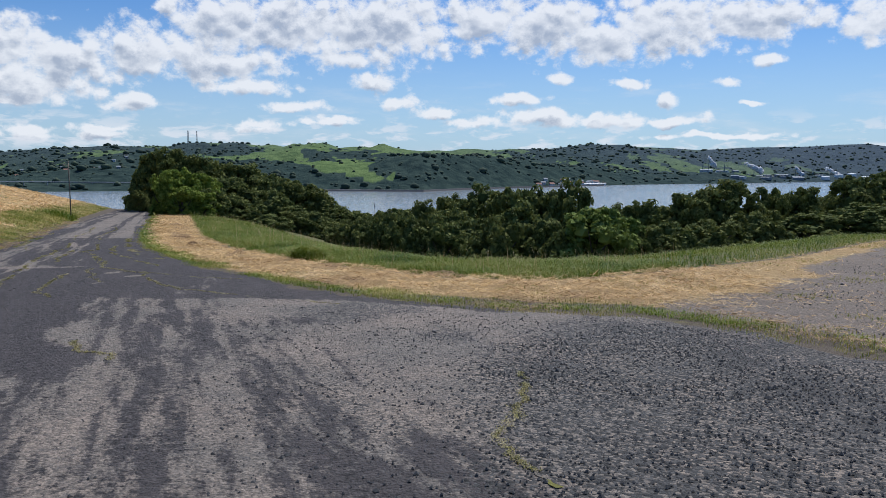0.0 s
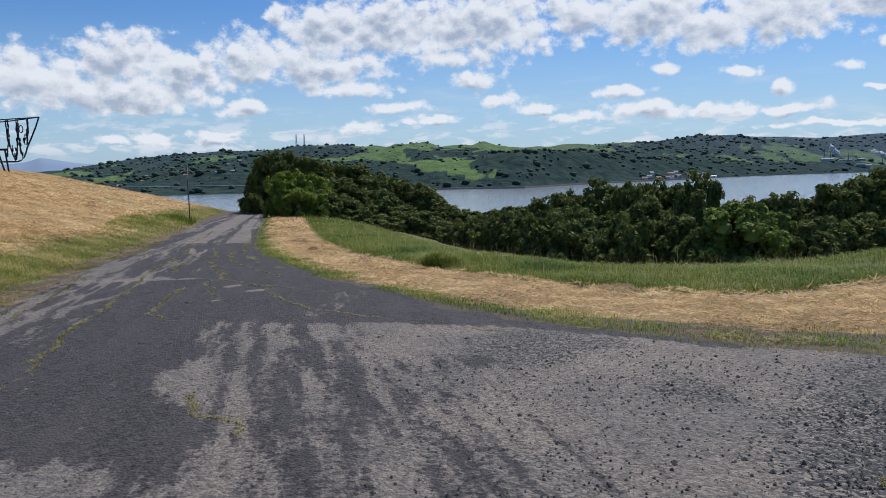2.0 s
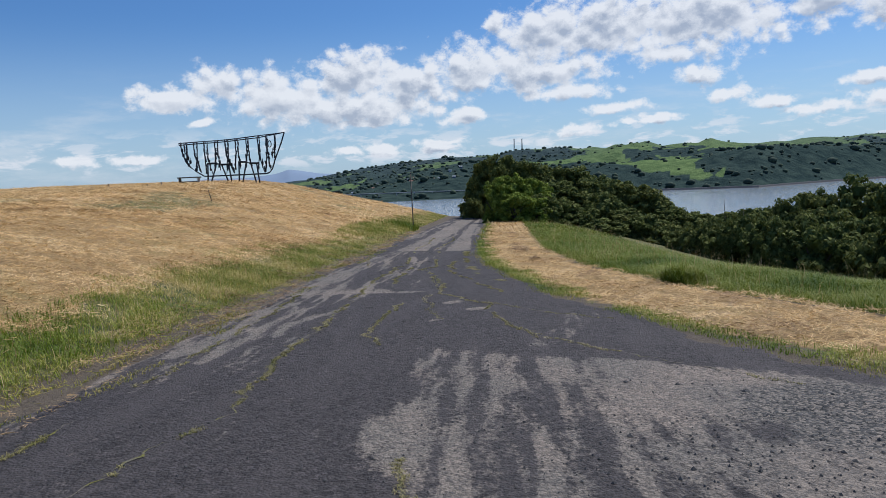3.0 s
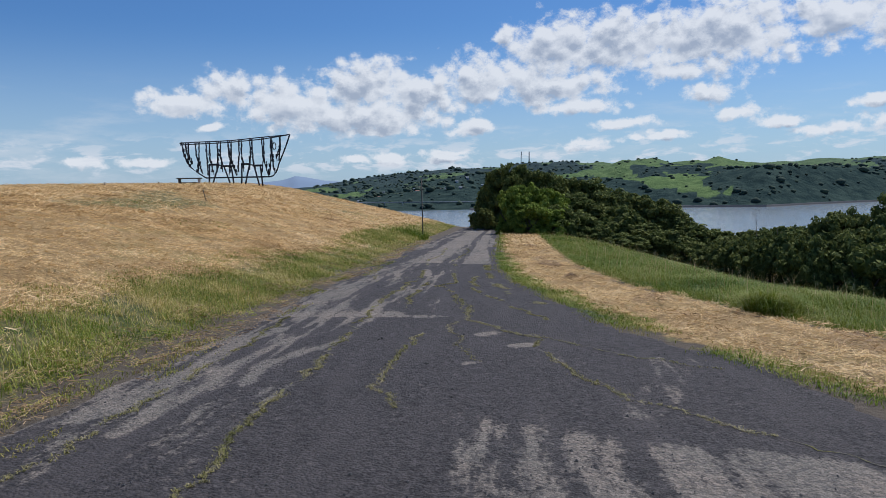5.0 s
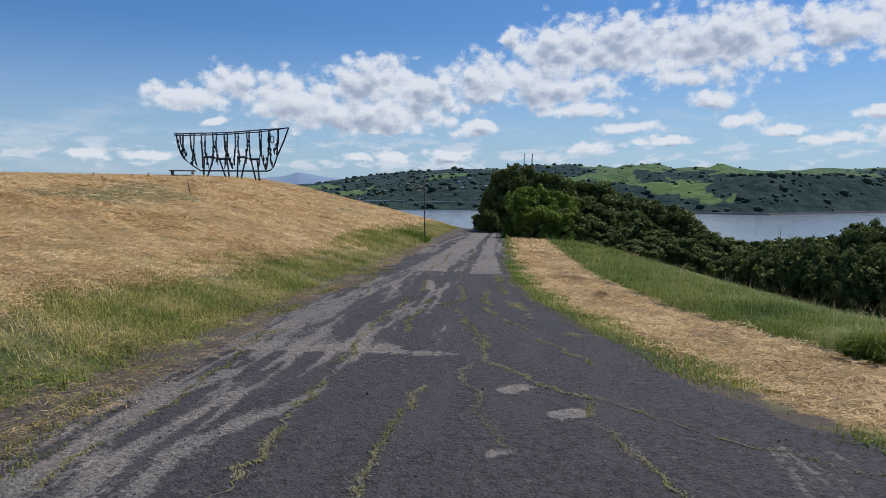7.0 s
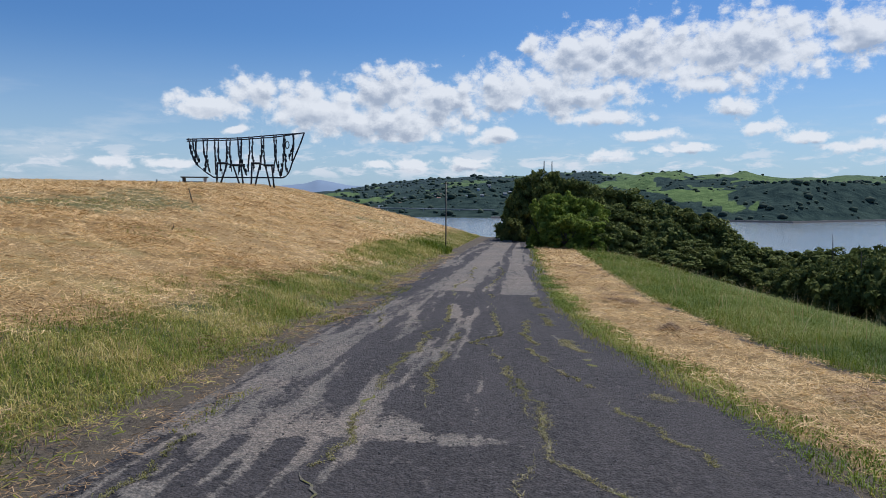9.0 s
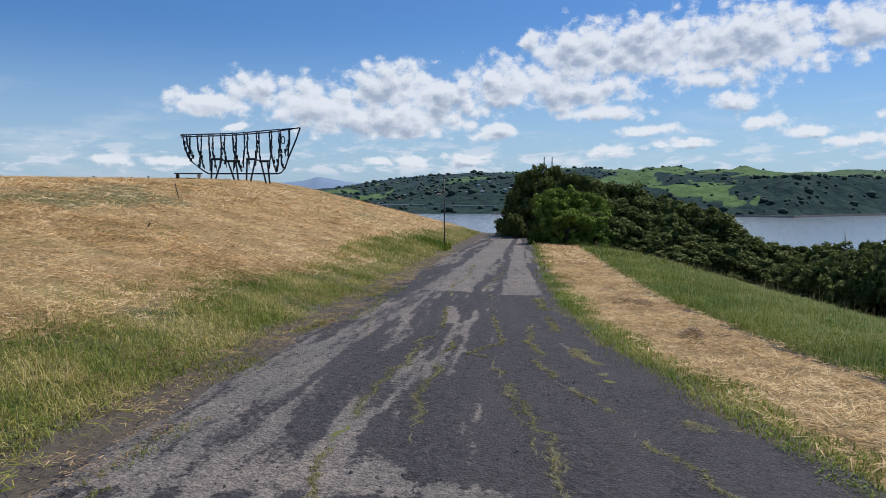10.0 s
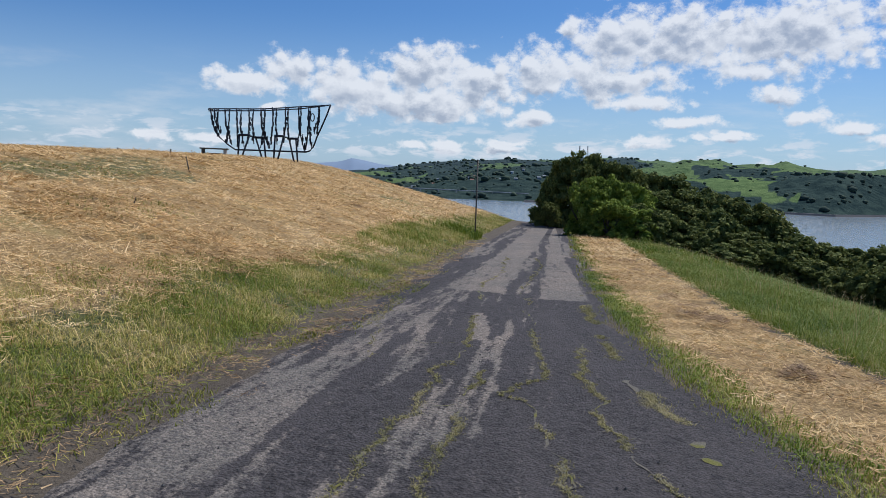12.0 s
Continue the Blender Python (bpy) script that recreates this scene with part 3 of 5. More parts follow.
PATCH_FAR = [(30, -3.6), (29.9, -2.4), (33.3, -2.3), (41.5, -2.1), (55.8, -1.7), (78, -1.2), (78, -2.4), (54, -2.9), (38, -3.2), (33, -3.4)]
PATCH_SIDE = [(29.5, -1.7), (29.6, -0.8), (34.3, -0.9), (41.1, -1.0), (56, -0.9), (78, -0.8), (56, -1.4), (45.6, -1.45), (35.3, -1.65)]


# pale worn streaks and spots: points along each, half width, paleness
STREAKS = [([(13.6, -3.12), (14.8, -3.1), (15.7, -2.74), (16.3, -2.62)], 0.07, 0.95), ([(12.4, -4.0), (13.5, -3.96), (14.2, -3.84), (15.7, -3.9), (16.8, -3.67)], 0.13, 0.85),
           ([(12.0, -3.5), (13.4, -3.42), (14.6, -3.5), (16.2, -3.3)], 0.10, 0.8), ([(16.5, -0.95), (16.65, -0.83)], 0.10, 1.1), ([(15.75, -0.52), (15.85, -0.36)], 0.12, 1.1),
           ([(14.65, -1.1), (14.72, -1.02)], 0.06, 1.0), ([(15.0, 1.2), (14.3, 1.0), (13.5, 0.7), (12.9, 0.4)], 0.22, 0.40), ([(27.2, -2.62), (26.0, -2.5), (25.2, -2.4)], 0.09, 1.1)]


def build_road():
    sa = np.concatenate([np.arange(-9, 31, 0.075), np.arange(31, 60, 0.18), np.arange(60, 112, 0.5)])
    na = np.arange(-4.9, 11, 0.075)
    S, N = np.meshgrid(sa, na, indexing="ij")
    X, Y = xy(S, N)
    ragged = (vnoise(X * 1.1, Y * 1.1, 21) - 0.5) * 0.7 + (vnoise(X * 4, Y * 4, 22) - 0.5) * 0.12
    keep = road_inside(X, Y) + 0.28 * step(N, -3, -1) + ragged * step(N, -4.6, -2) + ragged * 0.4
    Z = height(X, Y) + 0.012 - 0.055 * step(-keep, -0.22, 0.0) + 0.012 * (vnoise(X * 0.8, Y * 0.8, 5, 2) - 0.5)
    lanes = vnoise(S * 0.20, N * 3.4, 31, 3)
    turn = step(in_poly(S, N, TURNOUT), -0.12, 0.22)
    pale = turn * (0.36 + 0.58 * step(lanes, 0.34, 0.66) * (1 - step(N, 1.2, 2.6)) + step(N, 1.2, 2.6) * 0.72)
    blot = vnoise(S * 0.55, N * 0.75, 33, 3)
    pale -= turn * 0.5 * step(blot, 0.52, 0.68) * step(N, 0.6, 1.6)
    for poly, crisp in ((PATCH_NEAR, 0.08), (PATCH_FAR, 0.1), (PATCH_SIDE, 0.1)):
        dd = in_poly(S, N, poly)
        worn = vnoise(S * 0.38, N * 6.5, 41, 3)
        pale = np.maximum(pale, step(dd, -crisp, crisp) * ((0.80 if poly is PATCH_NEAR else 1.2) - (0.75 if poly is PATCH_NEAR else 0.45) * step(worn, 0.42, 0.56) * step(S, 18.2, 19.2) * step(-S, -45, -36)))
    wash = vnoise(S * 0.24, N * 5.2, 51, 3)
    strip = step(-N, 2.2, 3.6) * step(S, 9, 13) * step(-S, -40, -28) * (1 - 0.85 * step(S, 16.2, 17.2) * step(-S, -18.0, -17.8))
    pale = np.maximum(pale, strip * 0.58 * step(wash, 0.52, 0.62))
    thin = vnoise(S * 0.45, N * 8.0, 57, 3)
    pale = np.maximum(pale, 0.74 * step(thin, 0.55, 0.66) * step(-N + 1.0 * step(S, 16, 19), 2.2, 3.2) * step(S, 10, 14))
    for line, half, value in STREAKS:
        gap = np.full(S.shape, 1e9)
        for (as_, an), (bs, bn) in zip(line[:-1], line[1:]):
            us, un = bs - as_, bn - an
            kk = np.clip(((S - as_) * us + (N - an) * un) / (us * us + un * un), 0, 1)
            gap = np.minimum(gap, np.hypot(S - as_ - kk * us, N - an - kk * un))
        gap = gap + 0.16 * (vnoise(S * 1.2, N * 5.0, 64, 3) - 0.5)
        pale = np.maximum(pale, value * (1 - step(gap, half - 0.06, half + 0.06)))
    slab = step(-N, 3.95, 4.12) * step(-S, -29, -25)
    pale = np.maximum(pale, slab * (0.04 + 0.85 * vnoise(S * 0.6, N * 6, 61, 3)))
    pale = np.maximum(pale, step(S, 31, 40) * step(wash, 0.55, 0.66) * 0.8)
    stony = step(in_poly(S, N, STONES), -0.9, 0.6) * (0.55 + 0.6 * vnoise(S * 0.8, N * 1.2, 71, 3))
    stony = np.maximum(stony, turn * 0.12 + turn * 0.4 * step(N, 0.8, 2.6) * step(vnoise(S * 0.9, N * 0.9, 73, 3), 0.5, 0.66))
    F = grid_faces(len(sa), len(na))
    ok = (keep.ravel() > 0)[F].all(1)
    F = F[ok]
    used, F = np.unique(F, return_inverse=True)
    V = np.stack([X, Y, Z], -1).reshape(-1, 3)[used]
    me = raw_mesh("road", V, F.reshape(-1, 4), [PAVEMENT], {"pale": pale.ravel()[used], "stony": stony.ravel()[used]}, True)
    return tagged(new("road", me), "cracked grey asphalt road with worn pale patches and weeds", "road", kind="structure")


SHORE = ([-90, -40, -28.5, -21, -9, 2, 30, 90], [2900, 2750, 2430, 1920, 1420, 1090, 1090, 1150])
CREST = ([-90, -40, -30.7, -29.6, -27.8, -25.5, -22.3, -18.6, -16.7, -14.8, -13.1, -10.3, -7.5, -5.8, -2.6, -1.3, -0.1, 0.9, 2.3, 4.1, 5.1, 6.0, 7.1, 8.5, 9.8, 11.2, 12.0, 12.8, 13.6, 14.5, 16.3, 17.8, 22.2, 24.7, 28.3, 31.7, 34, 37, 42, 90],
         [1.4, 1.5, 1.46, 1.64, 1.61, 1.44, 1.44, 1.25, 1.42, 1.37, 1.56, 1.55, 1.16, 1.07, 0.92, 1.03, 0.93, 0.99, 0.91, 1.07, 1.32, 0.99, 1.02, 0.96, 1.33, 1.1, 1.2, 0.97, 1.07, 0.97, 1.17, 1.05, 1.04, 1.12, 0.88, 0.55, 0.2, -0.35, -0.6, -0.6])
WATER_Z = -38.3


def shore_height(az, r):
    """Height of the far shore at a bearing in degrees and a distance."""
    rs, ck = np.interp(az, *SHORE), np.interp(az, *CREST)
    crest_r = np.minimum(rs + 1500, 4300)
    k = (r - rs) / (crest_r - rs)
    crest = 1.6 + crest_r * np.tan(np.radians(ck)) - WATER_Z + crest_r * 0.0008 * (vnoise(np.asarray(az) * 0.6, np.asarray(az) * 0.0, 77, 4) - 0.5) * 2
    x, y = -np.sin(np.radians(az)) * r, np.cos(np.radians(az)) * r
    spur = vnoise(x * 0.0042, y * 0.0032, 91, 4)
    fold = np.abs(vnoise(x * 0.0085, y * 0.0075, 95, 4) - 0.5) * 2
    bluff = (22 + 46 * spur) * np.interp(az, [-90, -16, -4, 18, 27, 33, 90], [0.35, 0.45, 1, 0.9, 0.7, 0.3, 0.25])
    bluff = np.minimum(bluff, np.maximum(crest, 8) * 0.8)
    mid_z = np.interp(k, [-0.05, 0, 0.012, 0.12, 0.3, 1.0, 1.35], [-0.05, 0.0, 0.03, 1.0, 1.12, 1.2, 0.6]) * bluff
    back = step(k, 0.25, 1.0) * crest - step(k, 1.0, 1.5) * crest * 0.5
    z = np.maximum(mid_z - 24 * fold * step(k, 0.02, 0.2) * (1 - step(k, 0.5, 1.0)), 0) * (1 - step(k, 0.3, 1.0)) + back * (0.985 + (0.10 * (spur - 0.5) + 0.05 * (0.5 - fold)) * (1 - step(k, 0.8, 1.0)))
    z = z + 20 * step(k, 0.25, 0.5) * (1 - step(k, 0.75, 1.0)) * (spur - 0.35)
    return np.where(k < 0, -6, z) + WATER_Z


def wooded(az, r):
    """How far the far shore is under trees, 0 to 1: woods in the bluffs and folds, open grass on the upper slopes."""
    az, r = np.asarray(az, float), np.asarray(r, float)
    rs = np.interp(az, *SHORE)
    k = (r - rs) / (np.minimum(rs + 1500, 4300) - rs)
    x, y = -np.sin(np.radians(az)) * r, np.cos(np.radians(az)) * r
    x = x + 160 * (vnoise(x * 0.006, y * 0.006, 141, 3) - 0.5) + 0.3 * y
    y = y + 160 * (vnoise(x * 0.006, y * 0.006, 143, 3) - 0.5) - 0.3 * x
    base = 0.80 - 0.55 * step(k, 0.22, 0.42) + 0.12 * step(k, 0.9, 1.0)
    base = base + 0.42 * step(-az, 2, 10) * step(k, 0.2, 0.5) + 0.42 * step(az, 13, 18) + 0.08
    base = base + 0.5 * step(k, 0.7, 0.95) * np.maximum(np.exp(-((az - 5.0) / 0.9) ** 2), 0.7 * np.exp(-((az - 9.9) / 1.3) ** 2))
    m = base + 1.7 * (vnoise(x * 0.0048, y * 0.0036, 131, 3) - 0.5) + 1.0 * (vnoise(x * 0.021, y * 0.016, 137, 3) - 0.5)
    return step(m, 0.44, 0.56)


def build_far():
    az = np.arange(-88, 88.1, 0.2)
    fr = np.concatenate([[-0.04, 0.0, 0.004], np.linspace(0.012, 1.0, 54), np.linspace(1.05, 1.4, 6)])
    A, K = np.meshgrid(az, fr, indexing="ij")
    rs = np.interp(A, *SHORE)
    R = rs + K * (np.minimum(rs + 1500, 4300) - rs)
    X, Y, Z = -np.sin(np.radians(A)) * R, np.cos(np.radians(A)) * R, shore_height(A, R)
    wood = wooded(A, R)
    # share of haze painted into the hill colour, growing with distance
    hazy = np.clip(0.10 + step(R, 1400, 3600) * 0.60, 0, 1)
    me = raw_mesh("far_hills", np.stack([X, Y, Z], -1).reshape(-1, 3), grid_faces(len(az), len(fr))[:, ::-1], [HILL], {"wood": wood, "hazy": hazy}, True)
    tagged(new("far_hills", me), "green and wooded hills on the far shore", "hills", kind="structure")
    # the strait
    r = np.array([1.0, 60, 140, 260, 420, 640, 900, 1250, 1700, 2300, 3000, 3800, 4800])
    a = np.radians(np.arange(0, 361, 5))
    A2, R2 = np.meshgrid(a, r, indexing="ij")
    me = raw_mesh("water", np.stack([R2 * np.sin(A2), R2 * np.cos(A2), np.full(A2.shape, WATER_Z)], -1).reshape(-1, 3), grid_faces(len(a), len(r)), [WATER], None, True)
    tagged(new("water", me), "calm grey-blue water of a wide strait", "water", kind="structure")
    # remote mountain, with aerial haze put into its blue colour
    az = np.arange(27, 60, 0.25)
    tops = 4700 * np.tan(np.radians(np.interp(az, [27, 31, 33, 35, 36.3, 37.2, 38.2, 40, 43, 47, 60], [-0.2, -0.1, 0.2, 0.42, 0.66, 0.8, 0.5, 0.3, 0.35, 0.1, -0.2]) + 0.05 * (vnoise(az * 1.3, az * 0, 7) - 0.5)))
    rows = []
    for rr, k in ((4400, 0.0), (4560, 0.55), (4700, 1.0), (4850, 0.5)):
        rows.append(np.stack([-np.sin(np.radians(az)) * rr, np.cos(np.radians(az)) * rr, WATER_Z + (tops - WATER_Z) * k], -1))
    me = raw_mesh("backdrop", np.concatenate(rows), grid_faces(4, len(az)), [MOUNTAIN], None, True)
    tagged(new("backdrop", me), "remote mountain ridge coloured blue by painted haze beyond the hills", "mountain", kind="structure")


build_ground()
ROAD = build_road()
build_far()


# ---- trees and shrubs on the bluff ----
ICO = None


def ico():
    global ICO
    if ICO is None:
        bm = bmesh.new()
        bmesh.ops.create_icosphere(bm, subdivisions=1, radius=1)
        bm.verts.index_update()
        ICO = np.array([v.co[:] for v in bm.verts]), np.array([[v.index for v in f.verts] for f in bm.faces])
        bm.free()
    return ICO


def crown_mesh(name, seed, boughs, leaves, mat, leaf=0.05, open_base=0.0, tall=1.8):
    """A crown one metre in radius and one high: boughs that carry leafy clumps, lit on top, with gaps and an uneven outline."""
    rng = np.random.default_rng(seed)
    P, T, base = [], [], 0
    iv, jf = ico()
    squash = np.array([1, 1, 1 / tall])
    for k in range(boughs):
        a = k * 2.399 + rng.uniform(-0.5, 0.5)
        h = open_base + (1 - open_base) * ((k + rng.random()) / boughs) ** 0.85
        reach = np.sqrt(max(0.015, 1 - (max(h - 0.3, 0) / 0.72) ** 2)) * rng.uniform(0.42, 0.86)
        if k % 5 == 0:
            reach *= rng.uniform(0.1, 0.6)
        r = rng.uniform(0.15, 0.29)
        c = np.array([np.cos(a) * reach, np.sin(a) * reach, h * rng.uniform(0.72, 0.90)])
        wob = 1 + 0.3 * (rng.random(len(iv)) - 0.5)
        P.append(c + iv * (r * 0.62 * wob)[:, None] * squash)
        T.append(jf + base)
        base += len(iv)
        for _ in range(rng.integers(6, 10)):
            d = rng.normal(size=3) + [0.55 * np.cos(a), 0.55 * np.sin(a), 0.55]
            d /= np.linalg.norm(d)
            cr = r * rng.uniform(0.32, 0.62)
            cc = c + d * r * rng.uniform(0.62, 1.08) * squash
            q = rng.normal(size=(leaves, 3)) + [0, 0, 0.35]
            q /= np.linalg.norm(q, axis=1)[:, None]
            pos = cc + q * (cr * (0.55 + 0.6 * rng.random(leaves)))[:, None] * squash * [1, 1, 0.8]
            n = q + 0.42 * rng.normal(size=(leaves, 3)) + [0, 0, 0.2]
            n /= np.linalg.norm(n, axis=1)[:, None]
            u = np.cross(n, rng.normal(size=(leaves, 3)))
            u /= np.linalg.norm(u, axis=1)[:, None] + 1e-9
            v = np.cross(n, u)
            sz = leaf * rng.uniform(0.45, 1.15, leaves)[:, None]
            P.append(np.stack([pos - (u + v * 0.5) * sz * squash, pos + (v - u * 0.3) * sz * squash, pos + (u - v * 0.4 - n * 0.25) * sz * squash], 1).reshape(-1, 3))
            T.append(base + np.arange(leaves)[:, None] * 3 + [0, 1, 2])
            base += leaves * 3
    V = np.concatenate(P)
    V[:, 2] = np.maximum(V[:, 2], -0.03)
    return raw_mesh(name, V, np.concatenate(T), [mat])


def trunk_mesh(name, seed, height_part=0.75):
    rng = random.Random(seed)
    bm = bmesh.new()
    tube(bm, [(0, 0, -0.12), (0.02, 0.0, 0.12), (0.0, 0.03, 0.3), (0.03, 0.02, height_part)], [0.06, 0.048, 0.04, 0.012], 7)
    for k in range(6):
        a = k * 1.05 + rng.uniform(-0.3, 0.3)
        r = rng.uniform(0.35, 0.6)
        z0, z1 = rng.uniform(0.08, 0.28), rng.uniform(0.42, 0.75)
        tube(bm, [(0, 0, z0), (math.cos(a) * r * 0.45, math.sin(a) * r * 0.45, (z0 + z1) / 2 - 0.03), (math.cos(a) * r, math.sin(a) * r, z1)], [0.03, 0.02, 0.008], 6)
    return bm_mesh(name, bm, BARK, True)


def make_tree(name, seed, mat, label, category, boughs=46, leaves=42, leaf=0.052, open_base=0.0, tall=1.8):
    root = new(name)
    part("trunk", trunk_mesh("trunk", seed), root, "grey branching trunk")
    part("crown", crown_mesh("crown", seed, boughs, leaves, mat, leaf, open_base, tall), root)
    return tagged(root, label, category)


OAK = "dark green evergreen oak in dense leaf on the bluff edge"
KINDS = [make_tree("oak_tree", 11, LEAF_DARK, OAK, "tree"), make_tree("oak_tree", 12, LEAF_DARK, OAK, "tree"),
         make_tree("oak_tree", 13, LEAF_DARK, OAK, "tree", 38, 48, 0.053), make_tree("oak_tree", 14, LEAF_DARK, OAK, "tree", 34, 50, 0.053, 0.22),
         make_tree("bright_bush", 15, LEAF_BRIGHT, "bright green rounded bush at the end of the road", "bush", 40, 48, 0.06, 0.0, 2.2),
         make_tree("willow_bush", 16, LEAF_GREY, "soft grey-green willow bush among dark oaks", "bush", 44, 46, 0.06),
         make_tree("shrub", 17, LEAF_DARK, "low dark green coyote brush shrub on the bluff", "shrub", 40, 42, 0.062, 0.0, 1.15)]
GROUPS = ["oaks on the bluff"] * 4 + ["bright bushes by the road", "willow bushes on the bluff", "shrubs on the bluff"]
FRESH = [True] * len(KINDS)


def plant(kind, x, y, top, radius, spin):
    z = float(height(x, y)) - 0.12
    tall = max(top - z, 0.6) / 0.93
    m = Matrix.LocRotScale((x, y, z), Euler((0, 0, spin)), (radius, radius * (0.88 + 0.24 * ((spin * 7.3) % 1)), tall))
    if FRESH[kind]:
        FRESH[kind] = False
        KINDS[kind].matrix_basis = m
        tagged(KINDS[kind], group=GROUPS[kind])
        return
    ob = copy_thing(KINDS[kind], Matrix.Identity(4))
    ob.matrix_basis = m


def plant_from(ex, ey, ez, rows):
    """Rows of bearing, distance, upward angle of the top (degrees), radius, kind."""
    for i, (b, d, e, r, kind) in enumerate(rows):
        plant(kind, ex - math.sin(radians(b)) * d, ey + math.cos(radians(b)) * d, ez + d * math.tan(radians(e)), r, (i * 2.399 + d) % 6.28)


plant_from(0.07, 0, 1.67, [
    (-36, 84, -0.3, 5.0, 0), (-33.4, 80, -0.3, 4.6, 1), (-31, 78, -0.5, 3.8, 3), (-29.1, 74, -0.6, 3.4, 2), (-27.6, 80, -1.7, 3.0, 1), (-26.1, 72, -1.65, 2.5, 3),
    (-25, 76, -2.6, 3.6, 0), (-23.7, 70, -1.75, 2.2, 3), (-21.2, 66, -1.35, 3.5, 3), (-18.8, 64, -1.85, 3.2, 1), (-17, 68, -2.9, 4.2, 2), (-15.2, 64, -3.1, 3.6, 0),
    (-13.0, 70, -3.0, 4.2, 1), (-13.4, 44, -3.9, 2.0, 5), (-11.4, 42, -3.2, 2.6, 5), (-9.4, 64, -1.85, 3.3, 0), (-7.2, 68, -1.75, 3.9, 1), (-5.2, 66, -1.9, 3.6, 2), (-2.6, 70, -2.2, 3.9, 0),
    (-0.4, 72, -2.4, 3.4, 1), (1.6, 76, -3.4, 3.6, 2), (3.4, 84, -3.9, 4.0, 0), (5.2, 92, -4.2, 4.5, 3), (-20, 48, -4.4, 2.6, 6), (-17.6, 46, -4.7, 2.4, 6), (-22.8, 52, -3.7, 2.6, 6), (-15.4, 44, -5.0, 2.2, 6),
    (-26.5, 56, -3.2, 2.9, 2), (-29.5, 58, -2.6, 2.8, 0), (-32.5, 60, -2.2, 3.0, 1), (-4, 44, -5.0, 2.4, 6), (0.6, 46, -5.2, 2.4, 6), (-7.5, 46, -4.2, 2.6, 2), (-9.5, 42, -5.3, 2.0, 6), (-2, 50, -4.2, 2.6, 2), (-5.5, 52, -3.4, 2.8, 0), (-36, 66, -1.6, 3.4, 2)])
plant_from(-7.69, 14.52, 1.08, [
    (22.0, 64, -1.5, 1.3, 0), (21.4, 62, 0.2, 1.4, 1), (20.9, 60, 1.2, 1.9, 2), (19.7, 59, 1.35, 2.3, 0), (18.6, 61, 1.4, 2.0, 3), (17.2, 60, 1.2, 2.5, 2), (16.0, 64, 0.85, 3.0, 1), (14.4, 68, 0.45, 3.4, 2), (21.7, 55, -2.2, 1.1, 3),
    (12.4, 70, -0.1, 3.6, 0), (10.4, 68, -0.6, 3.6, 1), (8.6, 67, -1.1, 3.4, 2), (7, 65, -1.7, 3.2, 3), (5.4, 64, -2.7, 3.2, 0), (4.0, 63, -3.5, 3.0, 1), (2.4, 65, -4.0, 3.2, 2), (0.7, 68, -4.4, 3.4, 3), (-1.3, 60, -4.5, 3.2, 0),
    (19.2, 44, -0.3, 1.2, 4), (17.8, 45, 0.4, 1.6, 4), (16.2, 46, 0.0, 1.7, 4), (14.7, 47, -0.8, 1.5, 4), (17.1, 42.5, -1.5, 1.4, 4), (15.4, 43.5, -2.0, 1.4, 4), (15.2, 52, -0.9, 2.6, 2), (13.4, 56, -1.2, 2.8, 0), (11.2, 56, -1.9, 2.8, 1), (9.2, 54, -2.6, 2.6, 6), (7.2, 52, -3.6, 2.4, 2), (5.2, 50, -4.6, 2.4, 6), (3, 48, -5.6, 2.2, 6),
    (0.8, 48, -6.0, 2.4, 6), (-1.4, 46, -6.0, 2.4, 6), (14.6, 45, -2.4, 2.0, 6), (12.8, 46, -3.0, 2.0, 6), (10.6, 45, -3.8, 2.0, 6), (8.6, 44, -4.8, 2.0, 6), (22.3, 66, -2.6, 1.2, 2)])
plant_from(-6.26, 11.71, 1.22, [(-0.6, 40, -5.2, 2.0, 6), (-2.6, 38, -5.0, 2.0, 6), (-4.4, 37, -5.2, 1.9, 6), (-6.2, 36, -5.4, 1.9, 6), (-8.2, 36, -5.4, 2.0, 6), (1.6, 41, -5.5, 1.8, 6), (-3.4, 43, -3.9, 2.2, 2), (-6.4, 42, -3.6, 2.2, 0), (-9.6, 40, -3.8, 2.2, 1)])


# ---- grasses, straw and loose stones ----
RNG = np.random.default_rng(5)


def blades(P, length, width, lean, curl=0.5):
    """Standing blades rooted at P: two bent segments each, three triangles."""
    N = len(P)
    a = RNG.uniform(0, 2 * np.pi, N)
    out = np.stack([np.cos(a), np.sin(a), np.zeros(N)], 1)
    across = np.stack([-np.sin(a), np.cos(a), np.zeros(N)], 1)
    L = (length * RNG.uniform(0.5, 1.25, N) * (0.55 + 0.9 * vnoise(P[:, 0] * 0.8, P[:, 1] * 0.8, 15, 3)))[:, None]
    k = (lean * RNG.uniform(0.3, 1.7, N))[:, None]
    W = across * (width * RNG.uniform(0.6, 1.3, N))[:, None] * 0.5
    up = np.array([0, 0, 1.0])
    m = P + up * L * 0.55 + out * L * k * 0.35
    tip = P + up * L * (1.0 - curl * k * 0.6) + out * L * k
    V = np.stack([P - W, P + W, m - W * 0.8, m + W * 0.8, tip], 1).reshape(-1, 3)
    b = np.arange(N)[:, None] * 5
    return V, np.concatenate([b + [0, 1, 3], b + [0, 3, 2], b + [2, 3, 4]])


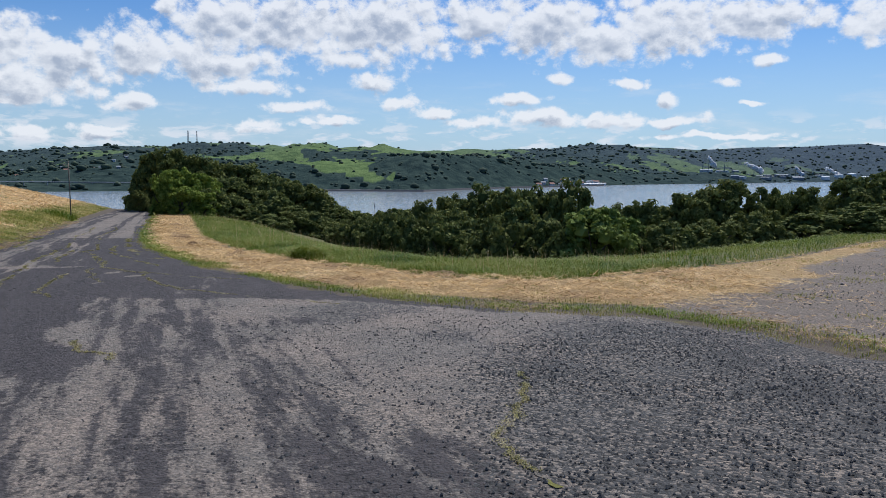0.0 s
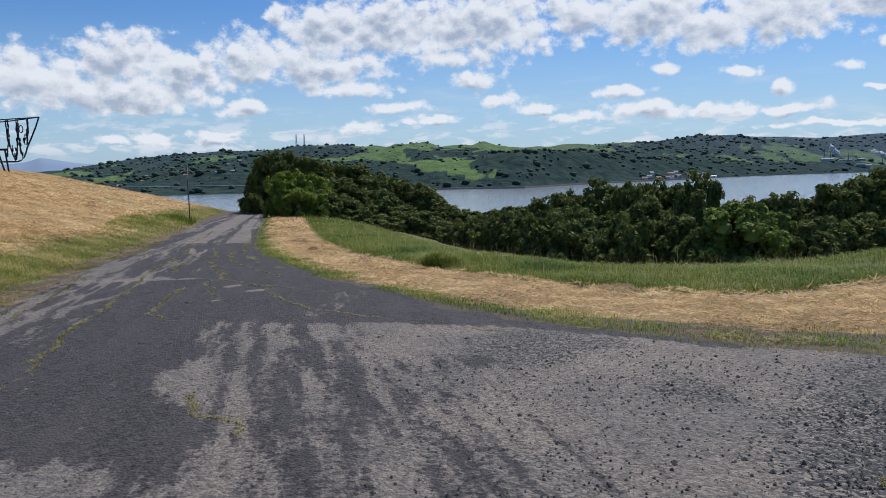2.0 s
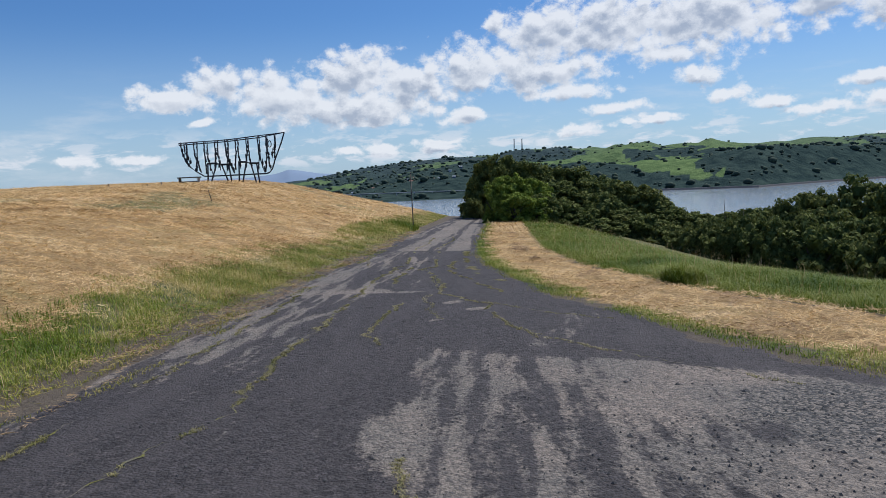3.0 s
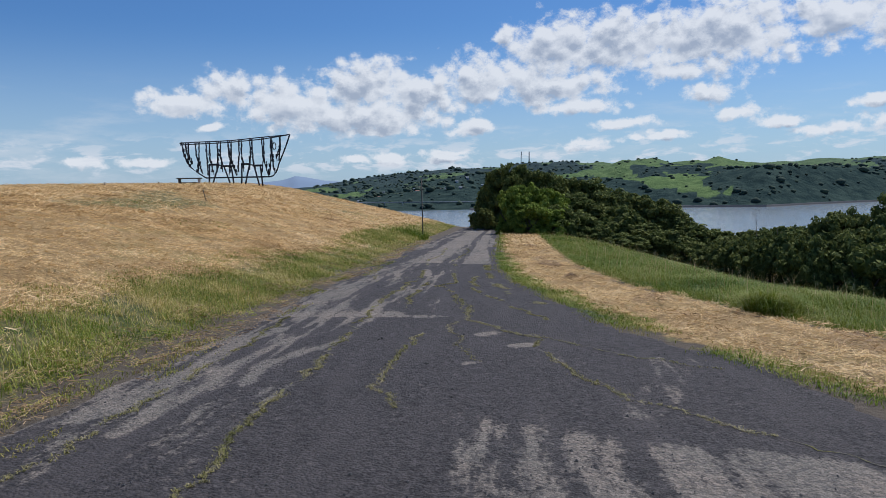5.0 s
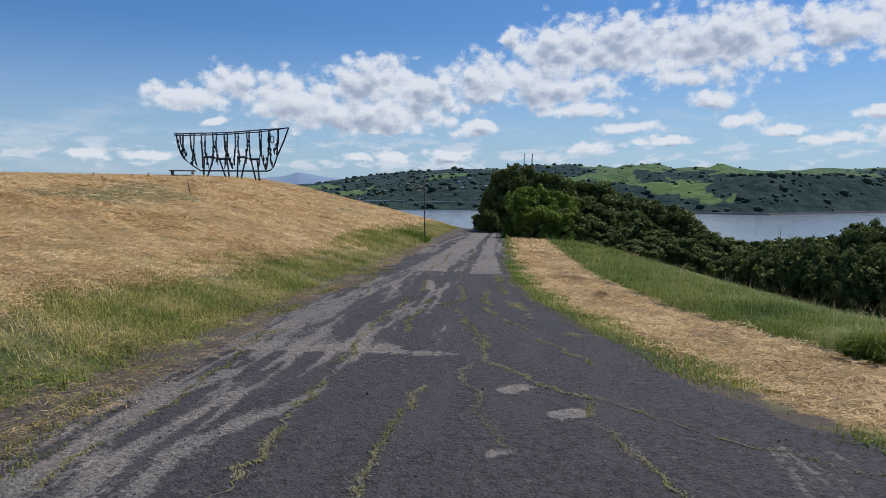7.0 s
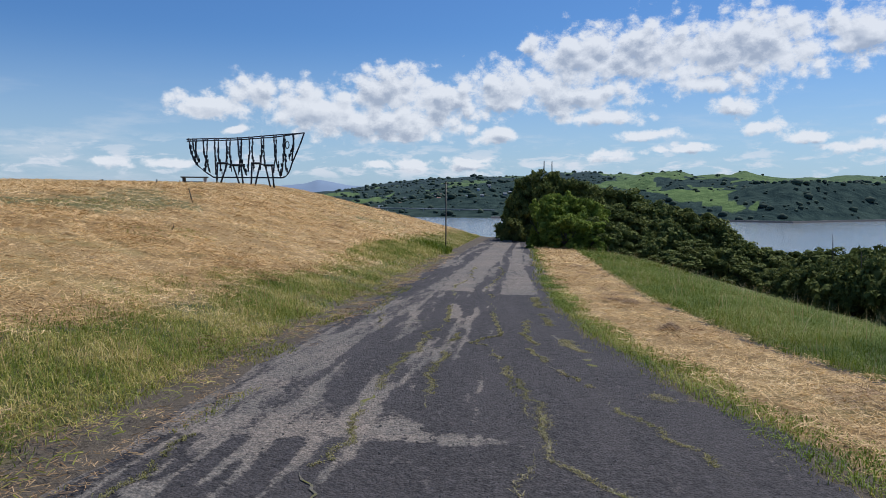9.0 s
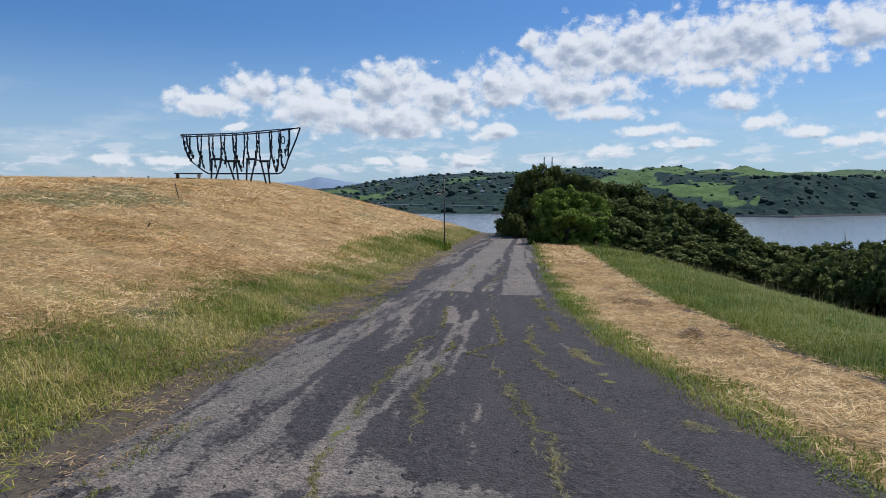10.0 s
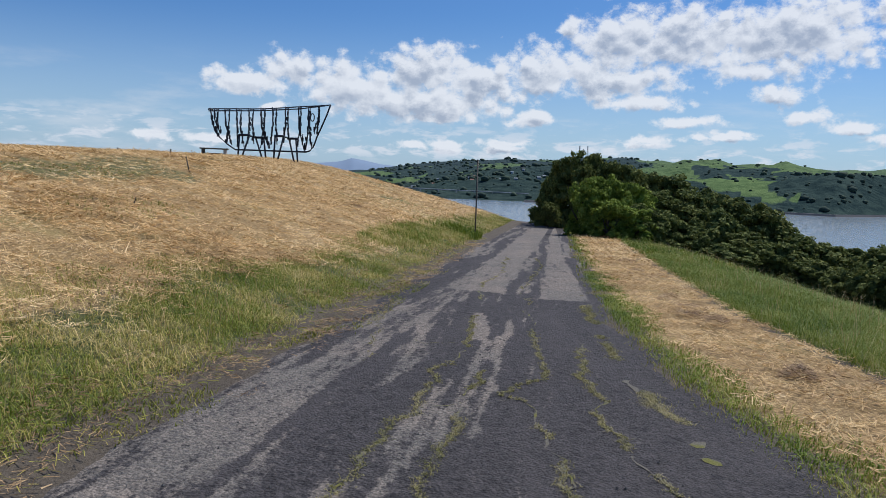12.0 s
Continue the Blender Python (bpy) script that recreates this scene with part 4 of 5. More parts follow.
def straws(P, length, width, rise=0.25):
    """Cut stalks lying across one another."""
    N = len(P)
    a = RNG.uniform(0, 2 * np.pi, N)
    tilt = RNG.normal(0, rise, N)
    w = np.stack([np.cos(a), np.sin(a), tilt], 1) * (length * RNG.uniform(0.5, 1.3, N))[:, None] * 0.5
    c = np.stack([-np.sin(a), np.cos(a), RNG.normal(0, 0.5, N)], 1) * (width * RNG.uniform(0.6, 1.4, N))[:, None] * 0.5
    lump = 0.075 * step(vnoise(P[:, 0] * 3.1, P[:, 1] * 3.1, 163, 2), 0.3, 0.7)
    Q = P + np.stack([np.zeros(N), np.zeros(N), np.abs(w[:, 2]) + RNG.uniform(0, 0.03, N) + lump], 1)
    V = np.stack([Q - w - c, Q - w + c, Q + w + c * 0.5, Q + w - c * 0.5], 1).reshape(-1, 3)
    b = np.arange(N)[:, None] * 4
    return V, np.concatenate([b + [0, 1, 2], b + [0, 2, 3]])


def scatter(s0, s1, n0, n1, count, keep):
    s, n = RNG.uniform(s0, s1, count), RNG.uniform(n0, n1, count)
    x, y = xy(s, n)
    ok = RNG.random(count) < keep(x, y, s, n)
    x, y = x[ok], y[ok]
    return np.stack([x, y, height(x, y)], 1)


def join(pairs):
    V, F, base = [], [], 0
    for v, f in pairs:
        V.append(v), F.append(f + base)
        base += len(v)
    return np.concatenate(V), np.concatenate(F)


def stuff(name, pairs, mat, label, category):
    V, F = join(pairs)
    return tagged(new(name, raw_mesh(name, V, F, [mat])), label, category, kind="stuff")


def fringe_left(x, y, s, n):
    wob = vnoise(x * 0.5, y * 0.5, 8) - 0.5
    return step(-n, 4.55, 5.1) * (1 - step(-n + 2.4 * wob - 1.0 * step(s, 34, 50), 5.9, 7.2)) * (0.25 + 0.75 * step(vnoise(x * 0.9, y * 0.9, 14, 3), 0.3, 0.5))


def hay_left(x, y, s, n):
    wob = vnoise(x * 0.5, y * 0.5, 8) - 0.5
    return step(-n + 2.4 * wob - 1.0 * step(s, 34, 50), 5.5, 6.8) * (1 - 0.72 * olive(s, n)) * (0.35 + 0.65 * step(vnoise(x * 3.1, y * 3.1, 163, 2), 0.30, 0.55))


def hay_right(x, y, s, n):
    rr, hs, lot = side(x, y, ROAD_RIGHT), side(x, y, HAY_EDGE), side(x, y, LOT)
    return step(rr - 0.9 * step(n, 2.5, 5.5), 0.2, 0.8) * step(-hs, -0.15, 0.25) * (1 - 0.93 * step(lot + 2.2 * (vnoise(x * 0.5, y * 0.5, 8) - 0.5), -0.7, 1.2)) * (n > -3) * (0.4 + 0.6 * step(vnoise(x * 3.1, y * 3.1, 167, 2), 0.28, 0.52))


def tall_right(x, y, s, n):
    hs, bl = side(x, y, HAY_EDGE), side(x, y, BLUFF)
    return step(hs, -0.12, 0.2) * step(-bl, -4.5, -2.0)


def fringe_right(x, y, s, n):
    rr = side(x, y, ROAD_RIGHT)
    return step(rr, -0.2, 0.1) * (1 - step(rr - 0.8 * step(n, 2.5, 5.5), 0.35, 0.85)) * step(vnoise(x * 1.3, y * 1.3, 44, 3), 0.40, 0.56)


def build_vegetation():
    near = blades(scatter(2, 18, -8.6, -4.7, 75000, lambda x, y, s, n: fringe_left(x, y, s, n) * (1 - step(s, 13, 18))), 0.115, 0.010, 0.95)
    stuff("verge_turf", [near], VERGE, "lush green grass beside the broken road edge", "grass")
    g = [blades(scatter(12, 36, -8.6, -4.7, 150000, lambda x, y, s, n: fringe_left(x, y, s, n) * step(s, 13, 18)), 0.10, 0.008, 1.1),
         blades(scatter(36, 90, -8.6, -4.7, 40000, fringe_left), 0.15, 0.022, 0.9)]
    stuff("roadside_grass", g, TURF, "knee-low green and yellowing grass along the road", "grass")
    g = [blades(scatter(12, 45, 1.2, 12, 190000, tall_right), 0.27, 0.0075, 1.15),
         blades(scatter(-5, 30, 5, 34, 60000, tall_right), 0.25, 0.014, 1.1),
         blades(scatter(45, 80, 0, 8, 22000, tall_right), 0.30, 0.028, 0.8)]
    stuff("tall_grass", g, TALL, "tall uncut green grass below the mown band", "grass")
    g = [straws(scatter(6, 30, -18, -5.5, 230000, hay_left), 0.105, 0.0075),
         straws(scatter(26, 52, -30, -5.5, 170000, hay_left), 0.16, 0.013),
         straws(scatter(24, 95, -46, -12, 110000, hay_left), 0.22, 0.022),
         straws(scatter(44, 100, -24, -5, 40000, hay_left), 0.30, 0.026)]
    stuff("hillside_hay", g, STRAW, "golden cut hay lying over the hillside", "hay")
    g = [straws(scatter(6, 40, -1, 12, 330000, hay_right), 0.105, 0.0075), straws(scatter(40, 85, -1, 4, 24000, hay_right), 0.25, 0.024),
         straws(scatter(8, 26, 8, 30, 14000, hay_right), 0.20, 0.012)]
    stuff("mown_band_hay", g, BAND, "golden cut hay in a band beside the road", "hay")
    g = [blades(scatter(4, 34, -2, 12, 150000, fringe_right), 0.07, 0.007, 0.8),
         blades(scatter(34, 80, -2, 3, 16000, fringe_right), 0.14, 0.02, 0.6),
         blades(scatter(5, 26, 4, 30, 70000, lambda x, y, s, n: step(side(x, y, ROAD_RIGHT), 0.3, 0.8) * step(-side(x, y, HAY_EDGE), 0.0, 0.4) * step(vnoise(x * 0.8, y * 0.8, 46, 3), 0.52, 0.66)), 0.07, 0.008, 1.0)]
    stuff("verge_weeds", g, WEED, "low yellow-green weeds along the broken asphalt edge", "weeds")
    def verge(x, y, s, n):
        d = side(x, y, ROAD_RIGHT) - 0.35 * step(n, 2.5, 5.5)
        return step(d, 0.0, 0.2) * (1 - step(d + 0.7 * (vnoise(x * 1.1, y * 1.1, 55, 2) - 0.5), 0.55, 0.9)) * step(vnoise(x * 0.7, y * 0.7, 45, 3), 0.27 + 0.10 * step(n, 3, 6), 0.46 + 0.12 * step(n, 3, 6))
    stuff("verge_grass", [blades(scatter(2, 36, -2, 12, 420000, verge), 0.085, 0.009, 1.1), blades(scatter(36, 75, -2, 3, 16000, verge), 0.12, 0.02, 0.9)], VERGE, "strip of short green grass along the asphalt edge", "grass")

    def slab_weeds(x, y, s, n):
        return step(vnoise(s * 0.7, n * 4.5, 47, 3), 0.52, 0.62)
    stuff("edge_weeds", [blades(scatter(4, 34, -4.9, -3.9, 26000, slab_weeds), 0.05, 0.008, 0.9), straws(scatter(4, 50, -5.3, -4.3, 9000, lambda x, y, s, n: np.full(len(x), 0.8)), 0.09, 0.007)], WEED, "short weeds and dry litter along the old edging", "weeds")
    def litter(x, y, s, n):
        return step(vnoise(s * 0.8, n * 3.0, 48, 3), 0.42, 0.60)
    stuff("dry_litter", [straws(scatter(4, 46, -5.3, -4.0, 30000, litter), 0.07, 0.006, 0.15)], BROWN, "brown dry litter along the edge of the asphalt", "litter")
    def raked(x, y, s, n):
        rr = side(x, y, ROAD_RIGHT)
        return step(rr, 0.15, 0.5) * (1 - step(rr, 1.0, 2.0)) * step(vnoise(x * 0.9, y * 0.9, 58, 3), 0.40, 0.58) * step(n, 1.0, 3.0)
    stuff("raked_clippings", [straws(scatter(2, 26, 1, 14, 150000, raked), 0.09, 0.007, 0.2)], BROWN, "brown raked clippings along the edge of the mown band", "clippings")
    stuff("seed_stalks", [blades(scatter(10, 60, 0, 14, 4000, tall_right), 0.55, 0.005, 0.35), blades(scatter(2, 90, -7.6, -4.9, 7000, fringe_left), 0.26, 0.005, 0.4)], STRAW, "pale dry seed stalks standing in the grass", "grass")
    g = []
    for s0, n0, r in ((28.6, 0.8, 0.28), (29.5, 0.95, 0.33), (27.9, 1.0, 0.2), (30.6, 0.7, 0.22), (35, 1.2, 0.3), (36.6, 0.9, 0.25), (24.4, 1.1, 0.2), (40, 1.0, 0.3), (20, 2.0, 0.3), (16, 3.6, 0.35), (13.5, 5.5, 0.4)):
        c = 420
        t, q = RNG.uniform(0, 2 * np.pi, c), np.sqrt(RNG.random(c))
        x, y = xy(s0 + np.cos(t) * q * r * 1.5, n0 + np.sin(t) * q * r)
        g.append(straws(np.stack([x, y, height(x, y) + 0.07 * (1 - q * q)], 1), 0.10, 0.007, 0.25))
    stuff("clipping_heaps", g, BROWN, "small brown heaps of clippings on the mown band", "clippings")
    # the lone tussock where the mown band meets the tall grass
    c = 2600
    t, q = RNG.uniform(0, 2 * np.pi, c), np.sqrt(RNG.random(c))
    x, y = xy(19.0 + np.cos(t) * q * 0.48, 3.75 + np.sin(t) * q * 0.42)
    stuff("grass_tussock", [blades(np.stack([x, y, height(x, y) + 0.10 * (1 - q * q)], 1), 0.40, 0.012, 1.0)], TALL, "thick tussock of dark green grass at the edge of the mown band", "grass")
    # patches of uncut green in the hay
    g = []
    for s0, n0, rs, rn, c in ((29.6, -9.9, 2.2, 1.0, 420), (42, -6.4, 7, 0.9, 9000), (47, -5.6, 3, 0.7, 6000), (34, -14, 3, 1.0, 350), (60, -10, 8, 1.5, 700), (50, -12, 6, 1.2, 500)):
        t, r = RNG.uniform(0, 2 * np.pi, c), np.sqrt(RNG.random(c))
        x, y = xy(s0 + np.cos(t) * r * rs, n0 + np.sin(t) * r * rn)
        g.append(blades(np.stack([x, y, height(x, y)], 1), 0.20 if c > 2999 else 0.09, 0.018, 0.5))
    stuff("green_tufts", g, TURF, "patches of green grass left standing in the hay", "grass")


build_vegetation()


def stones(count, s0, s1, n0, n1, size, keep):
    P = scatter(s0, s1, n0, n1, count, keep)
    N = len(P)
    v0 = np.array([(1, 0, 0), (-1, 0, 0), (0, 1, 0), (0, -1, 0), (0, 0, 0.75), (0, 0, -0.5)], float)
    f0 = np.array([(0, 2, 4), (2, 1, 4), (1, 3, 4), (3, 0, 4), (2, 0, 5), (1, 2, 5), (3, 1, 5), (0, 3, 5)])
    r = size * RNG.lognormal(0, 0.35, N)
    a = RNG.uniform(0, 6.28, N)
    v = v0[None] * (1 + 0.5 * (RNG.random((N, 6, 1)) - 0.5)) * r[:, None, None]
    c, q = np.cos(a)[:, None], np.sin(a)[:, None]
    v = np.stack([v[..., 0] * c - v[..., 1] * q, v[..., 0] * q + v[..., 1] * c, v[..., 2]], -1) + P[:, None, :] + [0, 0, 0.016]
    return v.reshape(-1, 3), (f0[None] + np.arange(N)[:, None, None] * 6).reshape(-1, 3)


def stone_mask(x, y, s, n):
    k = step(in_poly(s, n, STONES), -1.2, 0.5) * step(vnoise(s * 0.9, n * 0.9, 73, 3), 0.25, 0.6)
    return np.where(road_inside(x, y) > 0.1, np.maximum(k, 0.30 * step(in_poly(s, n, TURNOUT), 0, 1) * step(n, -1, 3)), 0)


stuff("loose_stones", [stones(50000, -4, 10, -1, 9, 0.009, stone_mask), stones(4500, -4, 12, -2, 9, 0.014, stone_mask), stones(14000, 3, 30, -4.2, 3, 0.0065, lambda x, y, s, n: (road_inside(x, y) > 0.2) * (0.25 + 0.75 * step(vnoise(s * 0.4, n * 1.1, 52, 3), 0.45, 0.65))), stones(16000, 4, 22, 6, 28, 0.012, lambda x, y, s, n: step(side(x, y, LOT), 0.3, 1.2) * step(side(x, y, ROAD_RIGHT), 0.8, 1.4) * step(vnoise(x * 0.7, y * 0.7, 49, 3), 0.35, 0.6))], ROCK, "small dark loose stones strewn over the turnout", "stones")


# ---- cracks in the asphalt, grown with moss and weeds ----
def crack(points, width, seed, tuft=60):
    rng = random.Random(seed)
    line = []
    for (sa, na), (sb_, nb) in zip(points[:-1], points[1:]):
        steps = max(2, int(math.hypot(sb_ - sa, nb - na) / 0.07))
        line += [(sa + (sb_ - sa) * k / steps, na + (nb - na) * k / steps) for k in range(steps)]
    line.append(points[-1])
    bm, prev, off = bmesh.new(), None, 0.0
    roots = []
    for i, (s, n) in enumerate(line):
        off = off * 0.80 + rng.gauss(0, 0.026)
        a, b = line[max(i - 1, 0)], line[min(i + 1, len(line) - 1)]
        ln = math.hypot(b[0] - a[0], b[1] - a[1]) or 1
        us, un = -(b[1] - a[1]) / ln, (b[0] - a[0]) / ln
        w = 0.5 * width * (0.04 + 1.5 * abs(noise.noise((s * 3.1, n * 3.1, seed)))) * min(1, i / 4 + 0.2, (len(line) - 1 - i) / 4 + 0.2)
        pair = []
        for k in (-1, 1):
            e = k * w * (0.6 + 0.8 * rng.random())
            x, y = xy(s + us * (off + e), n + un * (off + e))
            pair.append(bm.verts.new((x, y, float(height(x, y)) + 0.0165)))
        x, y = xy(s + us * off, n + un * off)
        roots.append((x, y, float(height(x, y)) + 0.012, w))
        if prev and noise.noise((s * 2.3, n * 2.3, seed + 40)) > -0.28 and float(road_inside(np.array(x), np.array(y))) > 0.5:
            bm.faces.new((prev[0], prev[1], pair[1], pair[0]))
        prev = pair
    bmesh.ops.recalc_face_normals(bm, faces=bm.faces)
    ob = part("crack", bm_mesh("crack", bm, CRACK), ROAD, "crack in the asphalt filled with moss")
    if tuft:
        R = np.array(roots)
        R = R[(vnoise(R[:, 0] * 1.3, R[:, 1] * 1.3, seed, 3) > 0.42) & (road_inside(R[:, 0], R[:, 1]) > 0.2)]
        if len(R):
            pick = R[RNG.integers(0, len(R), int(tuft * len(R) * 0.32) + 1)]
            P = pick[:, :3] + np.concatenate([RNG.normal(0, 1, (len(pick), 2)) * (pick[:, 3:] * 0.9 + 0.014), np.zeros((len(pick), 1))], 1)
            V, F = blades(P, 0.022, 0.0065, 1.3)
            tagged(part("crack_weeds", raw_mesh("crack_weeds", V, F, [MOSS]), ob, "yellowed moss and weeds growing in the crack"), kind="stuff")


CRACKS = [
    ([(28, -1.9), (25, -1.75), (23.6, -1.55), (22.7, -2.0), (22.3, -1.7), (21.2, -1.53), (19.4, -1.2), (18.2, -1.2), (17.6, -1.05), (16.7, -0.53), (16.3, -0.22)], 0.042, 80),
    ([(16.6, -0.24), (15.9, 0.22), (15.4, 0.61), (14.7, 1.31), (14.5, 1.84)], 0.026, 25),
    ([(21.1, -1.5), (18.4, -1.15), (17.3, -1.36), (15.6, -1.11), (14.8, -0.89)], 0.024, 25),
    ([(25.5, -1.2), (23.6, -1.23), (22.9, -1.1), (22.4, -1.24), (21.8, -1.1), (21.0, -0.85), (20.3, -0.6), (19.5, -0.5), (18.3, -0.05), (17.7, 0.2)], 0.052, 110),
    ([(29, -0.95), (26.8, -0.93), (25, -0.8), (23.5, -0.75), (22.5, -0.62), (21.9, -0.5), (21.0, -0.3), (19.6, 0.1)], 0.15, 300),
    ([(27, -2.6), (24.5, -2.5), (22.9, -2.73), (22.0, -2.62), (21.5, -2.72), (20.4, -2.8), (18.4, -2.7), (16.1, -2.72), (14.6, -2.63), (13, -2.69), (12.2, -2.65), (9.9, -2.45), (8.2, -2.95)], 0.046, 90),
    ([(23.5, -2.25), (21.5, -2.37), (20.4, -2.27), (19, -2.3)], 0.045, 120),
    ([(28.5, -4.2), (26.8, -3.9), (25.9, -3.85), (24.2, -3.55), (23.4, -3.45)], 0.03, 20),
    ([(16.5, -1.72), (15.0, -1.78), (13.7, -1.77), (12.9, -1.6)], 0.034, 60),
    ([(16.3, -0.2), (15.1, -0.1), (14.2, 0.15), (13.3, 0.45), (12.8, 0.8), (12.0, 1.5), (10.8, 2.6)], 0.036, 60),
    ([(8.9, -0.85), (8.4, -0.7), (8.0, -0.4), (7.5, -0.36)], 0.045, 110),
    ([(5.9, 3.25), (5.2, 2.9), (4.3, 2.2), (3.4, 2.2), (2.5, 2.0)], 0.06, 120),
    ([(9.9, -3.7), (8.6, -3.75), (7.2, -3.9)], 0.05, 110),
    ([(17.9, -3.9), (14, -3.75), (11, -3.7)], 0.03, 60),
    ([(40, -1.9), (36, -1.7), (33, -1.9), (30.5, -2.1), (28.5, -1.9)], 0.035, 30),
    ([(39, -2.8), (34, -2.6), (31, -2.9), (28.8, -2.7)], 0.05, 60),
    ([(34, -0.7), (31, -0.85), (28.5, -0.8)], 0.05, 60),
    ([(22.7, -1.65), (22.2, -2.2), (22.0, -2.6)], 0.018, 0),
    ([(24.9, -2.5), (24.6, -3.0), (24.8, -3.4)], 0.02, 0),
    ([(10.8, 3.4), (9.6, 4.6), (8.8, 5.6)], 0.03, 30),
]
for i, (pts, wide, tuft) in enumerate(CRACKS):
    crack(pts, wide, i + 3, tuft)


# ---- boat-shaped steel sculpture on the hilltop ----
def build_sculpture():
    stern, tip = Vector((-57.39, 59.62, 5.80)), Vector((-47.52, 63.78, 6.3))
    axis_x = Vector((tip.x - stern.x, tip.y - stern.y, 0))
    k = axis_x.length / 647.0          # metres to one unit of the drawing below
    axis_x.normalize()
    axis_y = Vector((-axis_x.y, axis_x.x, 0))

    def at(u, v, w=0.0):
        """A point of the hull's side drawing: u along from the stern, v down from its top, w across in metres."""
        return stern + axis_x * (u * k) + axis_y * w - Vector((0, 0, v * k))

    root = new("boat_sculpture")
    tagged(root, "large dark steel boat-shaped frame sculpture standing on trestles", "sculpture")
    mid_p = at(330, 250)
    root.location = (mid_p.x, mid_p.y, float(height(mid_p.x, mid_p.y)))
    inv = Matrix.Translation(-root.location)

    def bar(name, pts, r, label="", parent=None):
        bm = tube(bmesh.new(), [inv @ p for p in pts], r, 8)
        return part(name, bm_mesh(name, bm, STEEL, True), parent or root, label)

    def beam(u):                       # half width of the hull at u
        return 0.5 * max(0.0, min(1, (647 - u) / 330)) ** 0.7 * (0.75 + 0.25 * min(1, u / 150))

    def sheer(u, lower=0):
        return (-34 * (u / 647) ** 1.6 - 4 * math.sin(u / 60) * 0.3) + lower

    for w in (-1, 1):
        bar("gunwale", [at(u, sheer(u) + (15 if w < 0 else 0) * min(1, (647 - u) / 160), w * beam(u)) for u in range(0, 648, 27)] + [at(647, -34)], 0.052)
    bar("keel", [at(u, 210) for u in (137, 220, 330, 440, 500, 520)] + [at(540, 204), at(557, 186), at(568, 160), at(577, 132), at(600, 82), at(625, 25), at(647, -34)], 0.07, "curved keel and stem bar")
    bar("stern_bar", [at(0, 0), at(10, 70), at(28, 120), at(52, 150), at(90, 180), at(137, 210)], 0.065)
    bar("transom", [at(0, 6, -beam(0)), at(0, 0, 0), at(0, 4, beam(0))], 0.07)
    rng = random.Random(4)
    plate = bmesh.new()
    box(plate, (0.13, 0.09, 0.34), bevel=0.012)
    plate = bm_mesh("link", plate, STEEL)
    long_plate = bmesh.new()
    tube(long_plate, [(0, 0, 0.25), (0, 0, -0.25)], 0.04, 6)
    long_plate = bm_mesh("rod", long_plate, STEEL, True)
    # ribs: place on the rail, foot of each of the two strands, depth
    feet = [(32, (55, 30), 130), (92, (118, 88), 185), (156, (150, 180), 195), (222, (205, 236), 178), (287, (322, 280), 200), (349, (330, 362), 178), (415, (400, 428), 168), (485, (512, 468), 205), (535, (518, 548), 200), (587, (575, 560), 118)]
    for u, ends, drop in feet:
        rib = bar("rib", [at(u, sheer(u), -beam(u)), at(u, drop * 0.45, -beam(u) * 0.8), at(ends[0], drop, 0)], 0.05, "hanging rib of linked steel pieces")
        bar("strand", [at(u, sheer(u), beam(u)), at(u, drop * 0.45, beam(u) * 0.8), at(ends[1], drop * 0.9, 0)], 0.04, "", rib)
        bar("cross_bar", [at(u, sheer(u) + 15, -beam(u)), at(u, sheer(u), beam(u))], 0.04, "", rib)
        n = max(5, int(drop / 13))
        for w, e in ((-1, ends[0]), (1, ends[1])):
            for j in range(n):
                f = 0.07 + 0.93 * (j + 0.5) / n
                slip = max(0.0, (f - 0.4) / 0.6)
                p = at(u + (e - u) * slip + rng.uniform(-4, 4) * (0.6 + f), sheer(u) + (drop - sheer(u)) * f * 0.95, w * beam(u) * (1 - f))
                ob = part("link" if j % 2 else "rod", plate if j % 2 else long_plate, rib)
                ob.matrix_basis = inv @ Matrix.Translation(p) @ Euler((rng.uniform(-0.15, 0.15), rng.uniform(-0.15, 0.15), rng.uniform(0, 3))).to_matrix().to_4x4()
    for u, v in ((8, 45), (14, 75), (26, 105), (42, 135), (86, 168)):
        ob = part("weight", plate, root)
        ob.matrix_basis = inv @ Matrix.Translation(at(u, v)) @ Matrix.Diagonal((1.7, 1.7, 1.0, 1))
    bmr = bmesh.new()
    for j in range(12):
        a0, a1 = 2 * math.pi * j / 12, 2 * math.pi * (j + 1) / 12
        tube(bmr, [inv @ at(552 + 10 * math.cos(a0), 32 + 20 * math.sin(a0)), inv @ at(552 + 10 * math.cos(a1), 32 + 20 * math.sin(a1))], 0.045, 6)
    part("ring", bm_mesh("ring", bmr, STEEL, True), root, "hanging oval steel ring")
    for u0, u1 in ((175, 287), (367, 462)):
        trestle = bar("trestle", [at(u0 - 4, 134, -0.62), at((u0 + u1) / 2 + 2, 134, -0.62)], 0.10, "steel trestle under the hull")
        bar("top_bar", [at((u0 + u1) / 2 - 8, 142, 0.62), at(u1 + 2, 142, 0.62)], 0.10, "", trestle)
        bar("cross_bar", [at((u0 + u1) / 2 - 4, 138, -0.7), at((u0 + u1) / 2 - 4, 138, 0.7)], 0.07, "", trestle)
